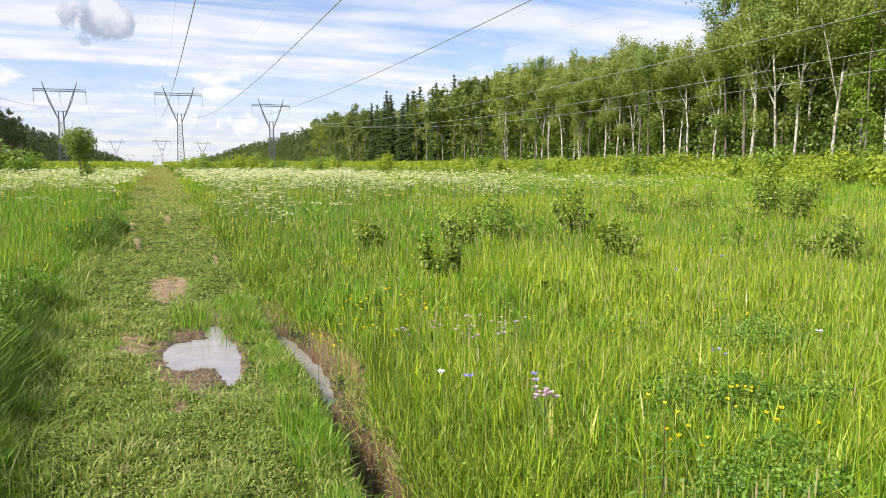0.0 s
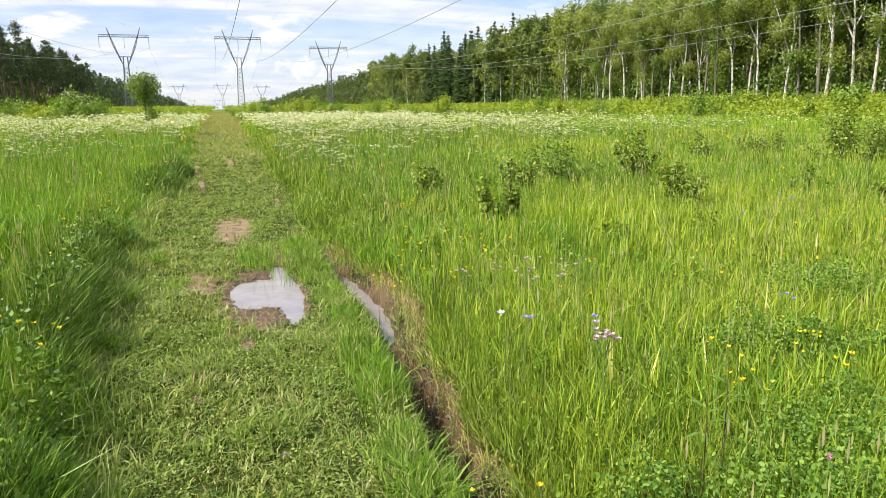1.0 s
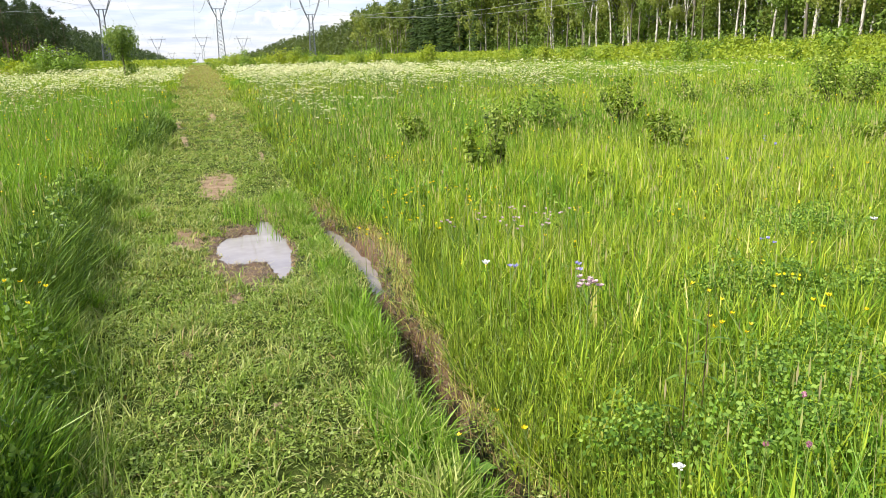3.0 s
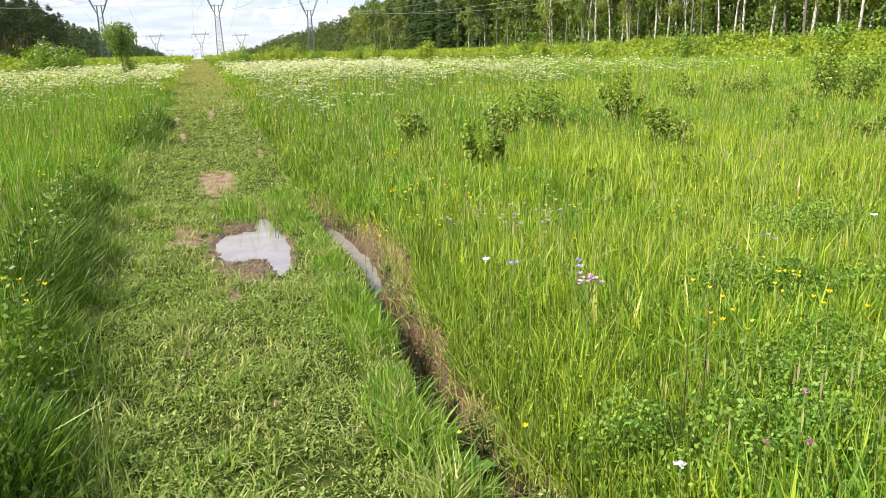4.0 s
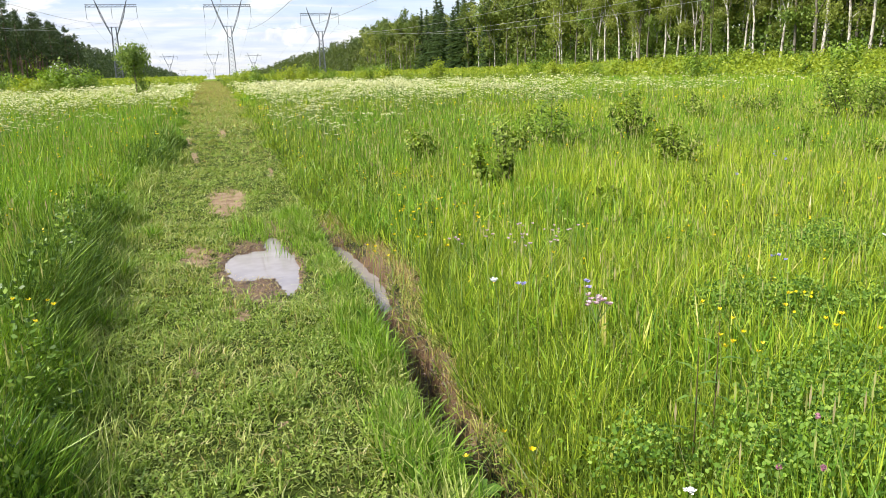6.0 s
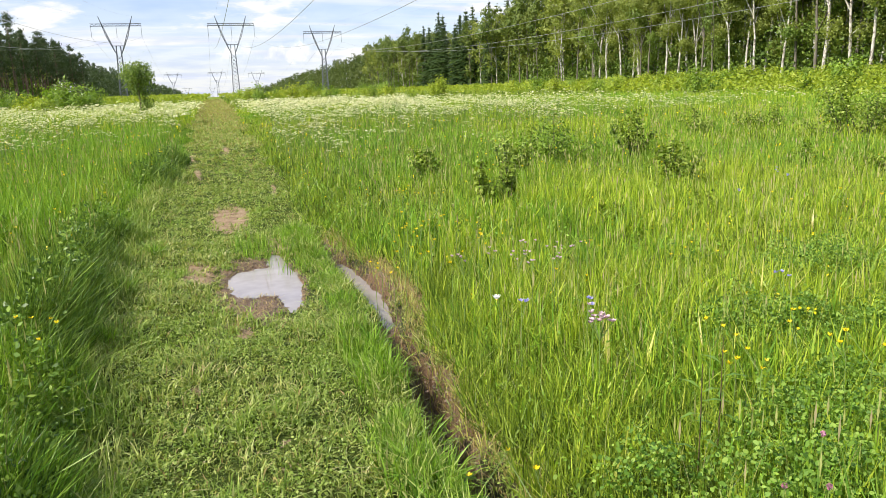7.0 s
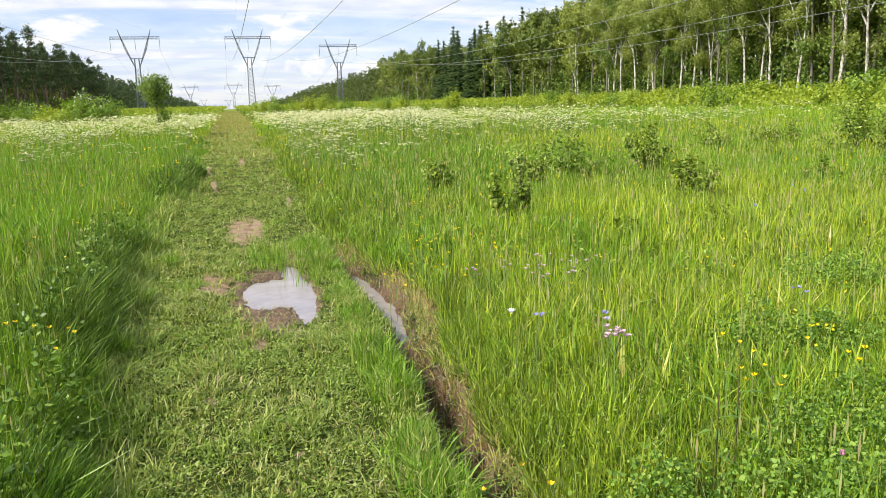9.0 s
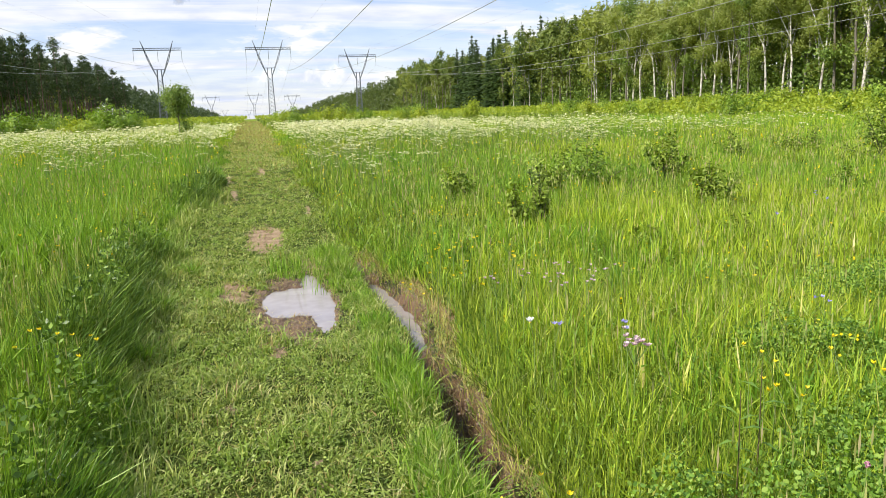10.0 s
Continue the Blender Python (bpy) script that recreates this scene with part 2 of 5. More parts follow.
PINK = leafy("pink_petal", [(0.0, (0.55, 0.36, 0.42)), (0.6, (0.74, 0.58, 0.60)), (1.0, (0.46, 0.28, 0.34))], patch=(0.64, 0.48, 0.50), glow=(1, 0.8, 1), through_light=0.25)
BLUE = leafy("blue_petal", [(0.0, (0.28, 0.28, 0.62)), (1.0, (0.42, 0.38, 0.75))], patch=(0.3, 0.3, 0.6), glow=(0.9, 0.9, 1), through_light=0.25)
CLOVER = leafy("clover_head", [(0.0, (0.40, 0.13, 0.22)), (1.0, (0.56, 0.32, 0.38))], patch=(0.5, 0.28, 0.34), glow=(1, 0.8, 1), through_light=0.2)
PETAL = leafy("white_petal", [(0.0, (0.82, 0.82, 0.8)), (1.0, (0.88, 0.88, 0.86))], patch=(0.8, 0.8, 0.75), glow=(1, 1, 1), through_light=0.2)
STEM = plain("green_stem", [(0.3, (0.12, 0.2, 0.04)), (0.7, (0.2, 0.28, 0.06))], scale=30, bump=0)
RED_STEM = plain("red_stem", [(0.3, (0.07, 0.06, 0.025)), (0.7, (0.13, 0.10, 0.04))], scale=30, bump=0)
TWIG = plain("grey_twig", [(0.3, (0.10, 0.08, 0.05)), (0.7, (0.2, 0.17, 0.11))], scale=20, bump=0)
MUD = plain("wet_mud", [(0.3, (0.11, 0.078, 0.055)), (0.7, (0.22, 0.16, 0.115))], scale=40, rough=0.6, bump=0.3)
DARK_BARK = plain("grey_bark", [(0.3, (0.10, 0.085, 0.065)), (0.7, (0.22, 0.2, 0.16))], scale=3.0, stretch=(1, 1, 0.3))
PINE_BARK = plain("pine_bark", [(0.3, (0.10, 0.065, 0.045)), (0.7, (0.21, 0.14, 0.10))], scale=2.0, stretch=(1, 1, 0.35))
BIRCH_BARK = plain("birch_bark", [(0.0, (0.05, 0.045, 0.04)), (0.40, (0.14, 0.12, 0.1)), (0.48, (0.48, 0.45, 0.40)), (0.75, (0.68, 0.65, 0.58))], scale=2.2, stretch=(1.3, 1.3, 0.9), bump=0.1)
STEEL = plain("weathered_galvanised_steel", [(0.3, (0.10, 0.11, 0.13)), (0.7, (0.17, 0.18, 0.21))], scale=0.6, rough=0.6, metal=0.3, bump=0)
GLASS_STRING = plain("insulator_glaze", [(0.3, (0.12, 0.14, 0.15)), (0.7, (0.2, 0.22, 0.24))], scale=3, rough=0.3, bump=0)
CABLE = plain("aluminium_cable", [(0.3, (0.30, 0.30, 0.30)), (0.7, (0.42, 0.42, 0.41))], scale=0.5, rough=0.45, metal=0.4, bump=0)


def soil_material():
    """The one ground sheet: turf, litter and, where feet and wheels wore it, bare loam."""
    m, add, link, out = material("meadow_ground")
    geo = add("ShaderNodeNewGeometry")
    big = add("ShaderNodeTexNoise", ins={"Scale": 0.12, "Detail": 5.0, "Roughness": 0.6})
    fine = add("ShaderNodeTexNoise", ins={"Scale": 9.0, "Detail": 8.0, "Roughness": 0.65})
    grain = add("ShaderNodeTexNoise", ins={"Scale": 70.0, "Detail": 5.0, "Roughness": 0.7})
    for n in (big, fine, grain):
        link(geo.outputs["Position"], n.inputs["Vector"])
    turf = ramp(add, [(0.3, (0.03, 0.045, 0.012)), (0.5, (0.07, 0.10, 0.02)), (0.7, (0.14, 0.15, 0.04))])
    link(fine.outputs["Fac"], turf.inputs[0])
    far = ramp(add, [(0.35, (0.13, 0.19, 0.025)), (0.65, (0.21, 0.26, 0.04))])
    link(big.outputs["Fac"], far.inputs[0])
    loam = ramp(add, [(0.28, (0.13, 0.082, 0.05)), (0.5, (0.36, 0.255, 0.16)), (0.70, (0.60, 0.48, 0.32))])
    mixn = add("ShaderNodeMath", operation="ADD")
    half = add("ShaderNodeMath", operation="MULTIPLY", ins={1: 0.5})
    link(fine.outputs["Fac"], mixn.inputs[0]), link(grain.outputs["Fac"], mixn.inputs[1])
    link(mixn.outputs[0], half.inputs[0]), link(half.outputs[0], loam.inputs[0])
    open_f = add("ShaderNodeAttribute", attribute_name="open_field")
    bare = add("ShaderNodeAttribute", attribute_name="bare")
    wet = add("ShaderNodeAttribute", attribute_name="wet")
    mx = add("ShaderNodeMixRGB")
    link(open_f.outputs["Fac"], mx.inputs[0]), link(turf.outputs[0], mx.inputs[1]), link(far.outputs[0], mx.inputs[2])
    # ragged edge of the bare patches
    jag = add("ShaderNodeMath", operation="MULTIPLY_ADD", ins={1: 3.6, 2: -1.8})
    link(half.outputs[0], jag.inputs[0])
    sm = add("ShaderNodeMath", operation="ADD")
    link(bare.outputs["Fac"], sm.inputs[0]), link(jag.outputs[0], sm.inputs[1])
    edge = ramp(add, [(0.40, (0.0,) * 3), (0.66, (1.0,) * 3)])
    link(sm.outputs[0], edge.inputs[0])
    mb = add("ShaderNodeMixRGB")
    link(edge.outputs[0], mb.inputs[0]), link(mx.outputs[0], mb.inputs[1]), link(loam.outputs[0], mb.inputs[2])
    # wet loam darkens here; along the rut the same tint adds painted shade
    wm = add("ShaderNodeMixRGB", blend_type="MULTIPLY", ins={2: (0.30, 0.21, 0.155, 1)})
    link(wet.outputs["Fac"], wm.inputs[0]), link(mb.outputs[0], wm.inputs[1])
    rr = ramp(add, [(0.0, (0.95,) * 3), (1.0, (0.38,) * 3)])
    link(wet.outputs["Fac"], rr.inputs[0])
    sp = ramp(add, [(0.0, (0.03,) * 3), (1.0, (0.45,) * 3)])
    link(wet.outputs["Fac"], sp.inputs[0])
    pb = add("ShaderNodeBsdfPrincipled")
    link(sp.outputs[0], pb.inputs["Specular IOR Level"])
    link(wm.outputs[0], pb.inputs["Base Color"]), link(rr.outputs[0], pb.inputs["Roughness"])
    bp = add("ShaderNodeBump", ins={"Strength": 1.0, "Distance": 0.05})
    link(half.outputs[0], bp.inputs["Height"]), link(bp.outputs[0], pb.inputs["Normal"])
    link(pb.outputs[0], out.inputs[0])
    return m


def water_material():
    m, add, link, out = material("muddy_water")
    geo = add("ShaderNodeNewGeometry")
    nz = add("ShaderNodeTexNoise", ins={"Scale": 5.0, "Detail": 4.0})
    link(geo.outputs["Position"], nz.inputs["Vector"])
    rc = ramp(add, [(0.3, (0.27, 0.24, 0.23)), (0.7, (0.35, 0.32, 0.31))])
    link(nz.outputs["Fac"], rc.inputs[0])
    pb = add("ShaderNodeBsdfPrincipled", ins={"Roughness": 0.02, "IOR": 1.33, "Specular IOR Level": 0.8})
    link(rc.outputs[0], pb.inputs["Base Color"])
    rip = add("ShaderNodeTexNoise", ins={"Scale": 9.0, "Detail": 2.0})
    link(geo.outputs["Position"], rip.inputs["Vector"])
    bp = add("ShaderNodeBump", ins={"Strength": 0.04, "Distance": 0.01})
    link(rip.outputs["Fac"], bp.inputs["Height"]), link(bp.outputs[0], pb.inputs["Normal"])
    link(pb.outputs[0], out.inputs[0])
    return m


GROUND, WATER = soil_material(), water_material()


# ---- mesh tools ----
class Geo:
    """Gathers vertices and faces, batch by batch, for one mesh."""
    def __init__(self):
        self.v, self.loops, self.sizes, self.n = [], [], [], 0

    def put(self, verts, faces):
        verts, faces = np.asarray(verts, float).reshape(-1, 3), np.asarray(faces, int)
        self.v.append(verts)
        self.loops.append((faces + self.n).ravel())
        self.sizes.append(np.full(len(faces), faces.shape[1]))
        self.n += len(verts)

    def tube(self, path, radii, sides=6):
        path, k = np.asarray(path, float), len(path)
        d = np.gradient(path, axis=0)
        d /= np.linalg.norm(d, axis=1)[:, None] + 1e-9
        ref = np.where(np.abs(d[:, 2:3]) > 0.9, [[1.0, 0, 0]], [[0, 0, 1.0]])
        a = np.cross(d, ref)
        a /= np.linalg.norm(a, axis=1)[:, None] + 1e-9
        b = np.cross(d, a)
        ang = np.arange(sides) * 2 * np.pi / sides
        ring = path[:, None] + np.asarray(radii)[:, None, None] * (np.cos(ang)[None, :, None] * a[:, None] + np.sin(ang)[None, :, None] * b[:, None])
        i = np.arange(k - 1)[:, None] * sides
        j, j2 = np.arange(sides)[None], (np.arange(sides)[None] + 1) % sides
        f = np.stack([i + j, i + j2, i + sides + j2, i + sides + j], -1).reshape(-1, 4)
        self.put(ring, f)

    def bar(self, p, q, r, sides=4):
        self.tube([p, q], [r, r], sides)

    def leaves(self, centres, size, rng, aspect=0.62, flat=0.0, tri=False, out=None):
        """Diamond leaves, or three-cornered sprays, turned at random; flat leans them level, out turns their faces that way."""
        n = len(centres)
        a = rng.normal(size=(n, 3))
        a[:, 2] *= 1 - flat
        c = rng.normal(size=(n, 3)) * (1 - flat) + np.array([0, 0, flat * 1.5])
        if out is not None:
            c = c * 0.55 + out
            a = np.cross(c, a)
        a /= np.linalg.norm(a, axis=1)[:, None] + 1e-9
        b = np.cross(a, c)
        b /= np.linalg.norm(b, axis=1)[:, None] + 1e-9
        s = (np.asarray(size) * np.ones(n))[:, None]
        if tri:
            k = rng.uniform(0.5, 1.0, (n, 1))
            self.put(np.stack([centres - a * s, centres + a * s * 0.6 + b * s * k, centres + a * s * 0.6 - b * s * (1.4 - k)], 1), np.arange(3 * n).reshape(-1, 3))
            return
        v = np.stack([centres - a * s, centres + b * s * aspect, centres + a * s, centres - b * s * aspect], 1)
        self.put(v, np.arange(4 * n).reshape(-1, 4))

    def round_leaves(self, centres, size, rng, flat=0.5):
        """Six-sided rounded leaflets."""
        n = len(centres)
        nrm = rng.normal(size=(n, 3)) * (1 - flat) + np.array([0, 0, 1.5 * flat])
        a = np.cross(nrm, rng.normal(size=(n, 3)))
        a /= np.linalg.norm(a, axis=1)[:, None]
        b = np.cross(nrm, a)
        b /= np.linalg.norm(b, axis=1)[:, None]
        s = (np.asarray(size) * np.ones(n))[:, None]
        ang = np.arange(6) * np.pi / 3
        v = np.stack([centres + s * (math.cos(q) * a + 0.7 * math.sin(q) * b) for q in ang], 1)
        self.put(v, np.arange(6 * n).reshape(-1, 6))

    def blades(self, base, h, w, rng, bend=0.35, segs=2, lean=None):
        n = len(base)
        h, w, bend = (np.asarray(q) * np.ones(n) for q in (h, w, bend))
        turn = rng.uniform(0, 2 * np.pi, n)
        side = np.stack([np.cos(turn), np.sin(turn), 0 * turn], 1)
        way = rng.uniform(0, 2 * np.pi, n) if lean is None else lean
        fall = np.stack([np.cos(way), np.sin(way), 0 * way], 1)
        rows = []
        for k in range(segs + 1):
            u = k / segs
            mid = base + (fall * (bend * h * u ** 2)[:, None]) + np.stack([0 * h, 0 * h, h * (u - 0.42 * np.minimum(bend, 1.1) * u * u)], 1)
            if k == segs:
                rows.append(mid[:, None])
            else:
                half = (side * (w * (1 - 0.35 * u) * 0.5)[:, None])
                rows.append(np.stack([mid - half, mid + half], 1))
        v = np.concatenate(rows, 1)
        m = 2 * segs + 1
        off = np.arange(n)[:, None] * m
        start = self.n
        self.v.append(v.reshape(-1, 3))
        for k in range(segs - 1):
            q = np.array([[2 * k, 2 * k + 1, 2 * k + 3, 2 * k + 2]]) + off
            self.loops.append((q + start).ravel())
            self.sizes.append(np.full(n, 4))
        q = np.array([[m - 3, m - 2, m - 1]]) + off
        self.loops.append((q + start).ravel())
        self.sizes.append(np.full(n, 3))
        self.n += n * m

    def mesh(self, name, smooth=False):
        me = bpy.data.meshes.new(name)
        v, lo, sz = np.concatenate(self.v), np.concatenate(self.loops), np.concatenate(self.sizes)
        me.vertices.add(len(v)), me.loops.add(len(lo)), me.polygons.add(len(sz))
        me.vertices.foreach_set("co", v.astype(np.float32).ravel())
        me.loops.foreach_set("vertex_index", lo.astype(np.int32))
        me.polygons.foreach_set("loop_start", np.concatenate([[0], np.cumsum(sz)[:-1]]).astype(np.int32))
        me.polygons.foreach_set("use_smooth", np.full(len(sz), smooth))
        me.update(calc_edges=True)
        return me


def part(name, geo, mat, parent, label="", smooth=False):
    me = geo if isinstance(geo, bpy.types.Mesh) else geo.mesh(name, smooth)
    if not me.materials:
        me.materials.append(mat)
    ob = new(name, me)
    ob.parent = parent
    return tagged(ob, label)


def stuff(name, geo, mat, label, category):
    me = geo.mesh(name)
    me.materials.append(mat)
    return tagged(new(name, me), label, category, kind="stuff")


def thing(name, label, category, group="", at=(0, 0, 0)):
    ob = new(name)
    ob.matrix_basis = Matrix.Translation(at)
    return tagged(ob, label, category, group)


# ---- ground ----
def bump2(x, y, cx, cy, rx, ry, turn=0.0):
    """1 inside an ellipse, falling to 0 over its rim."""
    c, s = math.cos(radians(turn)), math.sin(radians(turn))
    u, v = ((x - cx) * c + (y - cy) * s) / rx, (-(x - cx) * s + (y - cy) * c) / ry
    return 1 / (1 + np.exp((np.sqrt(u * u + v * v) - 1) * 7))


def wob(x, y, f=1.0, ph=0.0):
    """Cheap smooth unevenness, about -1 to 1."""
    return (np.sin(1.7 * f * x + 1.1 * f * y + ph) + np.sin(-1.2 * f * x + 2.1 * f * y + 2.3 * ph + 1) + np.sin(2.9 * f * x - 0.7 * f * y + 0.7 + ph) + np.sin(0.6 * f * x + 3.3 * f * y + 4 * ph)) / 4


def rut_x(y):
    """Middle line of the right wheel rut."""
    return np.interp(y, (1.0, 2.2, 3.2, 3.8, 4.7, 5.3, 6.2, 6.9, 7.6, 8.4), (0.90, 0.93, 0.955, 0.985, 1.03, 1.13, 1.135, 1.12, 1.06, 0.98)) + 0.015 * np.sin(y * 3.3 + 1)


def puddle_mask(x, y):
    xx, yy = x + 0.020 * wob(x, y, 6.5) + 0.014 * wob(x, y, 19.0, 1), y + 0.05 * wob(x, y, 5.0, 2.0) + 0.05 * wob(x, y, 14.0, 3)
    m = bump2(xx, yy, 0.29, 6.86, 0.26, 0.46)
    for cx, cy, rx, ry in ((0.475, 6.50, 0.10, 0.60), (0.465, 7.42, 0.085, 0.50), (0.09, 6.90, 0.09, 0.34), (0.56, 6.75, 0.05, 0.5)):
        m = np.maximum(m, bump2(xx, yy, cx, cy, rx, ry))
    return m


def rut_mask(x, y):
    along = 1 / (1 + np.exp(-(y - 1.2) * 4)) / (1 + np.exp((y - 8.0) * 5))
    half = 0.080 + 0.040 * np.exp(-((y - 6.5) / 0.95) ** 2) + 0.02 * np.exp(-((y - 3.6) / 0.7) ** 2)
    return np.exp(-((x - rut_x(y) - 0.025 * wob(x, y, 6) - 0.015 * wob(x, y, 15)) / half) ** 4) * along


def fall(y):
    """The clearing drops away far ahead."""
    return np.interp(y, (400.0, 620.0, 850.0, 1200.0, 1700.0, 4500.0), (0.0, -3.5, -5.5, -10.5, -14.5, -52.0))


def wet_and_shade(x, y):
    # wet rut mud, spread wide to paint its bank and slot darker as if shaded
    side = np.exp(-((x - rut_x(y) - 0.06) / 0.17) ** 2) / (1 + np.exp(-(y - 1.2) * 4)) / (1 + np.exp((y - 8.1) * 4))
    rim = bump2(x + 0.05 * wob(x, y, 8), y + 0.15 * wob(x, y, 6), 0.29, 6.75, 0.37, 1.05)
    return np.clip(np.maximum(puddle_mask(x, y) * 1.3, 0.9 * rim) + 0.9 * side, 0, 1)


def left_edge(y):
    """Foot of the bank along the track's left side."""
    foot = np.interp(y, (0.0, 2.9, 3.9, 5.2, 6.5, 7.8, 10.1, 12.9, 15.2, 18.8, 23.5, 31.0, 66.0, 110.0), (-0.72, -0.74, -0.80, -0.94, -1.05, -1.10, -1.12, -1.24, -0.88, -0.90, -0.95, -1.30, -1.7, -2.3))
    return foot + 0.05 * np.sin(y * 2.1 + 0.5) + 0.05 * np.sin(y * 5.0) + np.clip((y - 8) / 20, 0, 1) * (0.14 * np.sin(y * 0.9 + 2.0) * (y > 20) + 0.09 * np.sin(y * 1.7) + 0.07 * np.sin(y * 3.7))


def bank_swell(y):
    """How far the rank grass bulges over the track's left side, 0 to 1."""
    return np.interp(y, (0.0, 2.0, 3.4, 4.3, 5.2, 8.6, 10.2, 13.2, 15.0, 18.5, 20.5, 26.0, 40.0), (0.9, 1.0, 0.95, 0.7, 1.0, 1.0, 0.3, 0.25, 1.0, 1.05, 0.4, 0.3, 0.6))


def right_edge(y):
    """Where the tall meadow begins beyond the right rut."""
    past = np.interp(y, (8.4, 9.6, 12.4, 17.6, 23.2, 34.0, 61.0, 110.0), (0.98, 0.97, 1.02, 1.11, 1.18, 1.3, 1.6, 2.1))
    near = rut_x(y) + np.interp(y, (1.0, 3.0, 4.6, 5.2, 6.6, 7.3, 8.4), (0.12, 0.17, 0.17, 0.27, 0.30, 0.14, 0.02))
    return np.where(y < 8.4, near, past) + 0.03 * np.sin(y * 1.6) + 0.03 * np.sin(y * 7.0) + np.clip((y - 9) / 18, 0, 1) * (0.20 * np.sin(y * 0.55) + 0.14 * np.sin(y * 1.3 + 2) + 0.09 * np.sin(y * 3.1))


def ground_z(x, y):
    x, y = np.asarray(x, float), np.asarray(y, float)
    near = np.exp(-(x * x + y * y) / 3000)
    z = near * (0.03 * wob(x, y, 0.5) + 0.012 * wob(x, y, 2.3, 1.3) + 0.006 * wob(x, y, 7.0, 2.0))
    rough = bump2(x, y, 0.28, 6.7, 0.6, 1.7) + bump2(x, y, 1.15, 4.8, 0.25, 3.4) + bump2(x, y, 0.14, 9.9, 0.4, 1.3)
    z = z + np.clip(rough, 0, 1) * (0.007 * wob(x, y, 19.0, 0.5) + 0.009 * wob(x, y, 11.0, 1.5))
    track = 1 / (1 + np.exp(-(x + 1.0) * 9)) / (1 + np.exp((x - 1.2) * 9))
    z = z - 0.05 * track * near
    z = z + 0.12 * near / (1 + np.exp(np.clip((x - left_edge(y) + 0.32) * 11, -60, 60)))
    pool = 1 / (1 + np.exp(-(y - 5.25) * 9)) / (1 + np.exp((y - 7.45) * 9))
    z = z - (0.085 + 0.12 * pool + 0.17 / (1 + np.exp((y - 4.85) * 14))) * rut_mask(x, y) - 0.085 * puddle_mask(x, y)
    z = z - 0.035 * bump2(x, y, 0.28, 6.75, 0.65, 1.6)
    return z + fall(y)


BARE = [(0.27, 6.70, 0.39, 1.12, 0), (-0.28, 7.30, 0.15, 0.62, 0), (0.06, 10.4, 0.26, 1.1, 0), (-0.47, 16.2, 0.11, 1.3, 4), (0.22, 23.4, 0.11, 1.8, 0), (-0.70, 20.3, 0.12, 1.5, 3),
        (0.85, 12.9, 0.05, 0.9, 0), (0.02, 5.45, 0.09, 0.32, 0), (0.60, 8.3, 0.20, 0.45, 0), (1.33, 5.95, 0.12, 0.9, 3), (1.10, 3.8, 0.06, 1.0, -2), (1.1, 8.0, 0.12, 0.35, 0), (0.17, 3.3, 0.035, 0.07, 0), (-0.2, 4.2, 0.04, 0.06, 0)]


def bare_amount(x, y):
    b = np.zeros_like(x)
    for cx, cy, rx, ry, a in BARE:
        b = np.maximum(b, bump2(x + 0.07 * wob(x, y, 5) + 0.03 * wob(x, y, 17), y + 0.22 * wob(x, y, 4, 1) + 0.08 * wob(x, y, 13, 2), cx, cy, rx, ry, a))
    return np.maximum(b, np.clip(rut_mask(x, y) * 1.1, 0, 1))


def axis(dense_lo, dense_hi, step, lo, hi, grow=1.13):
    out = list(np.arange(dense_lo, dense_hi, step))
    d, p = step, out[-1]
    while p < hi:
        d *= grow
        p += d
        out.append(p)
    d, p = step, out[0]
    while p > lo:
        d *= grow
        p -= d
        out.insert(0, p)
    return np.array(out)


def build_ground():
    xs, ys = axis(-0.5, 1.6, 0.026, -3500, 3500, 1.17), axis(1.4, 8.6, 0.042, -3500, 4500, 1.17)
    X, Y = np.meshgrid(xs, ys)
    x, y = X.ravel(), Y.ravel()
    g = Geo()
    w, h = len(xs), len(ys)
    i = (np.arange(h - 1)[:, None] * w + np.arange(w - 1)[None]).ravel()
    g.put(np.stack([x, y, ground_z(x, y)], 1), np.stack([i, i + 1, i + 1 + w, i + w], 1))
    me = g.mesh("ground", smooth=True)
    me.materials.append(GROUND)
    r = np.hypot(x, y)
    for name, val in (("bare", bare_amount(x, y)), ("wet", wet_and_shade(x, y)),
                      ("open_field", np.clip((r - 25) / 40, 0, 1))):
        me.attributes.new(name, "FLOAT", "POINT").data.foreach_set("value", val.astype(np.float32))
    return tagged(new("ground", me), "level green meadow ground with a worn earth track", "ground", kind="structure")


build_ground()


def water_sheet(name, x0, x1, y0, y1, z, label):
    xs, ys = np.linspace(x0, x1, 8), np.linspace(y0, y1, 12)
    X, Y = np.meshgrid(xs, ys)
    i = (np.arange(11)[:, None] * 8 + np.arange(7)[None]).ravel()
    g = Geo()
    g.put(np.stack([X.ravel(), Y.ravel(), np.full(X.size, z)], 1), np.stack([i, i + 1, i + 9, i + 8], 1))
    me = g.mesh(name, True)
    me.materials.append(WATER)
    return tagged(new(name, me), label, "puddle", kind="structure")


water_sheet("puddle", -0.3, 0.85, 5.4, 8.4, -0.112, "shallow puddle of muddy water reflecting the bright sky")
water_sheet("rut_water", 0.9, 1.36, 5.05, 7.75, -0.165, "narrow strip of standing water in a wheel rut")


# ---- grass ----
def fan(rng, n, r0, r1, power, a0=-28, a1=64):
    """Places round the start of the track, thinning with distance as r**-power."""
    k = 2 - power
    u = rng.uniform(size=n)
    r = (r0 ** k + u * (r1 ** k - r0 ** k)) ** (1 / k)
    a = np.radians(rng.uniform(a0, a1, n))
    return r * np.sin(a), r * np.cos(a), r


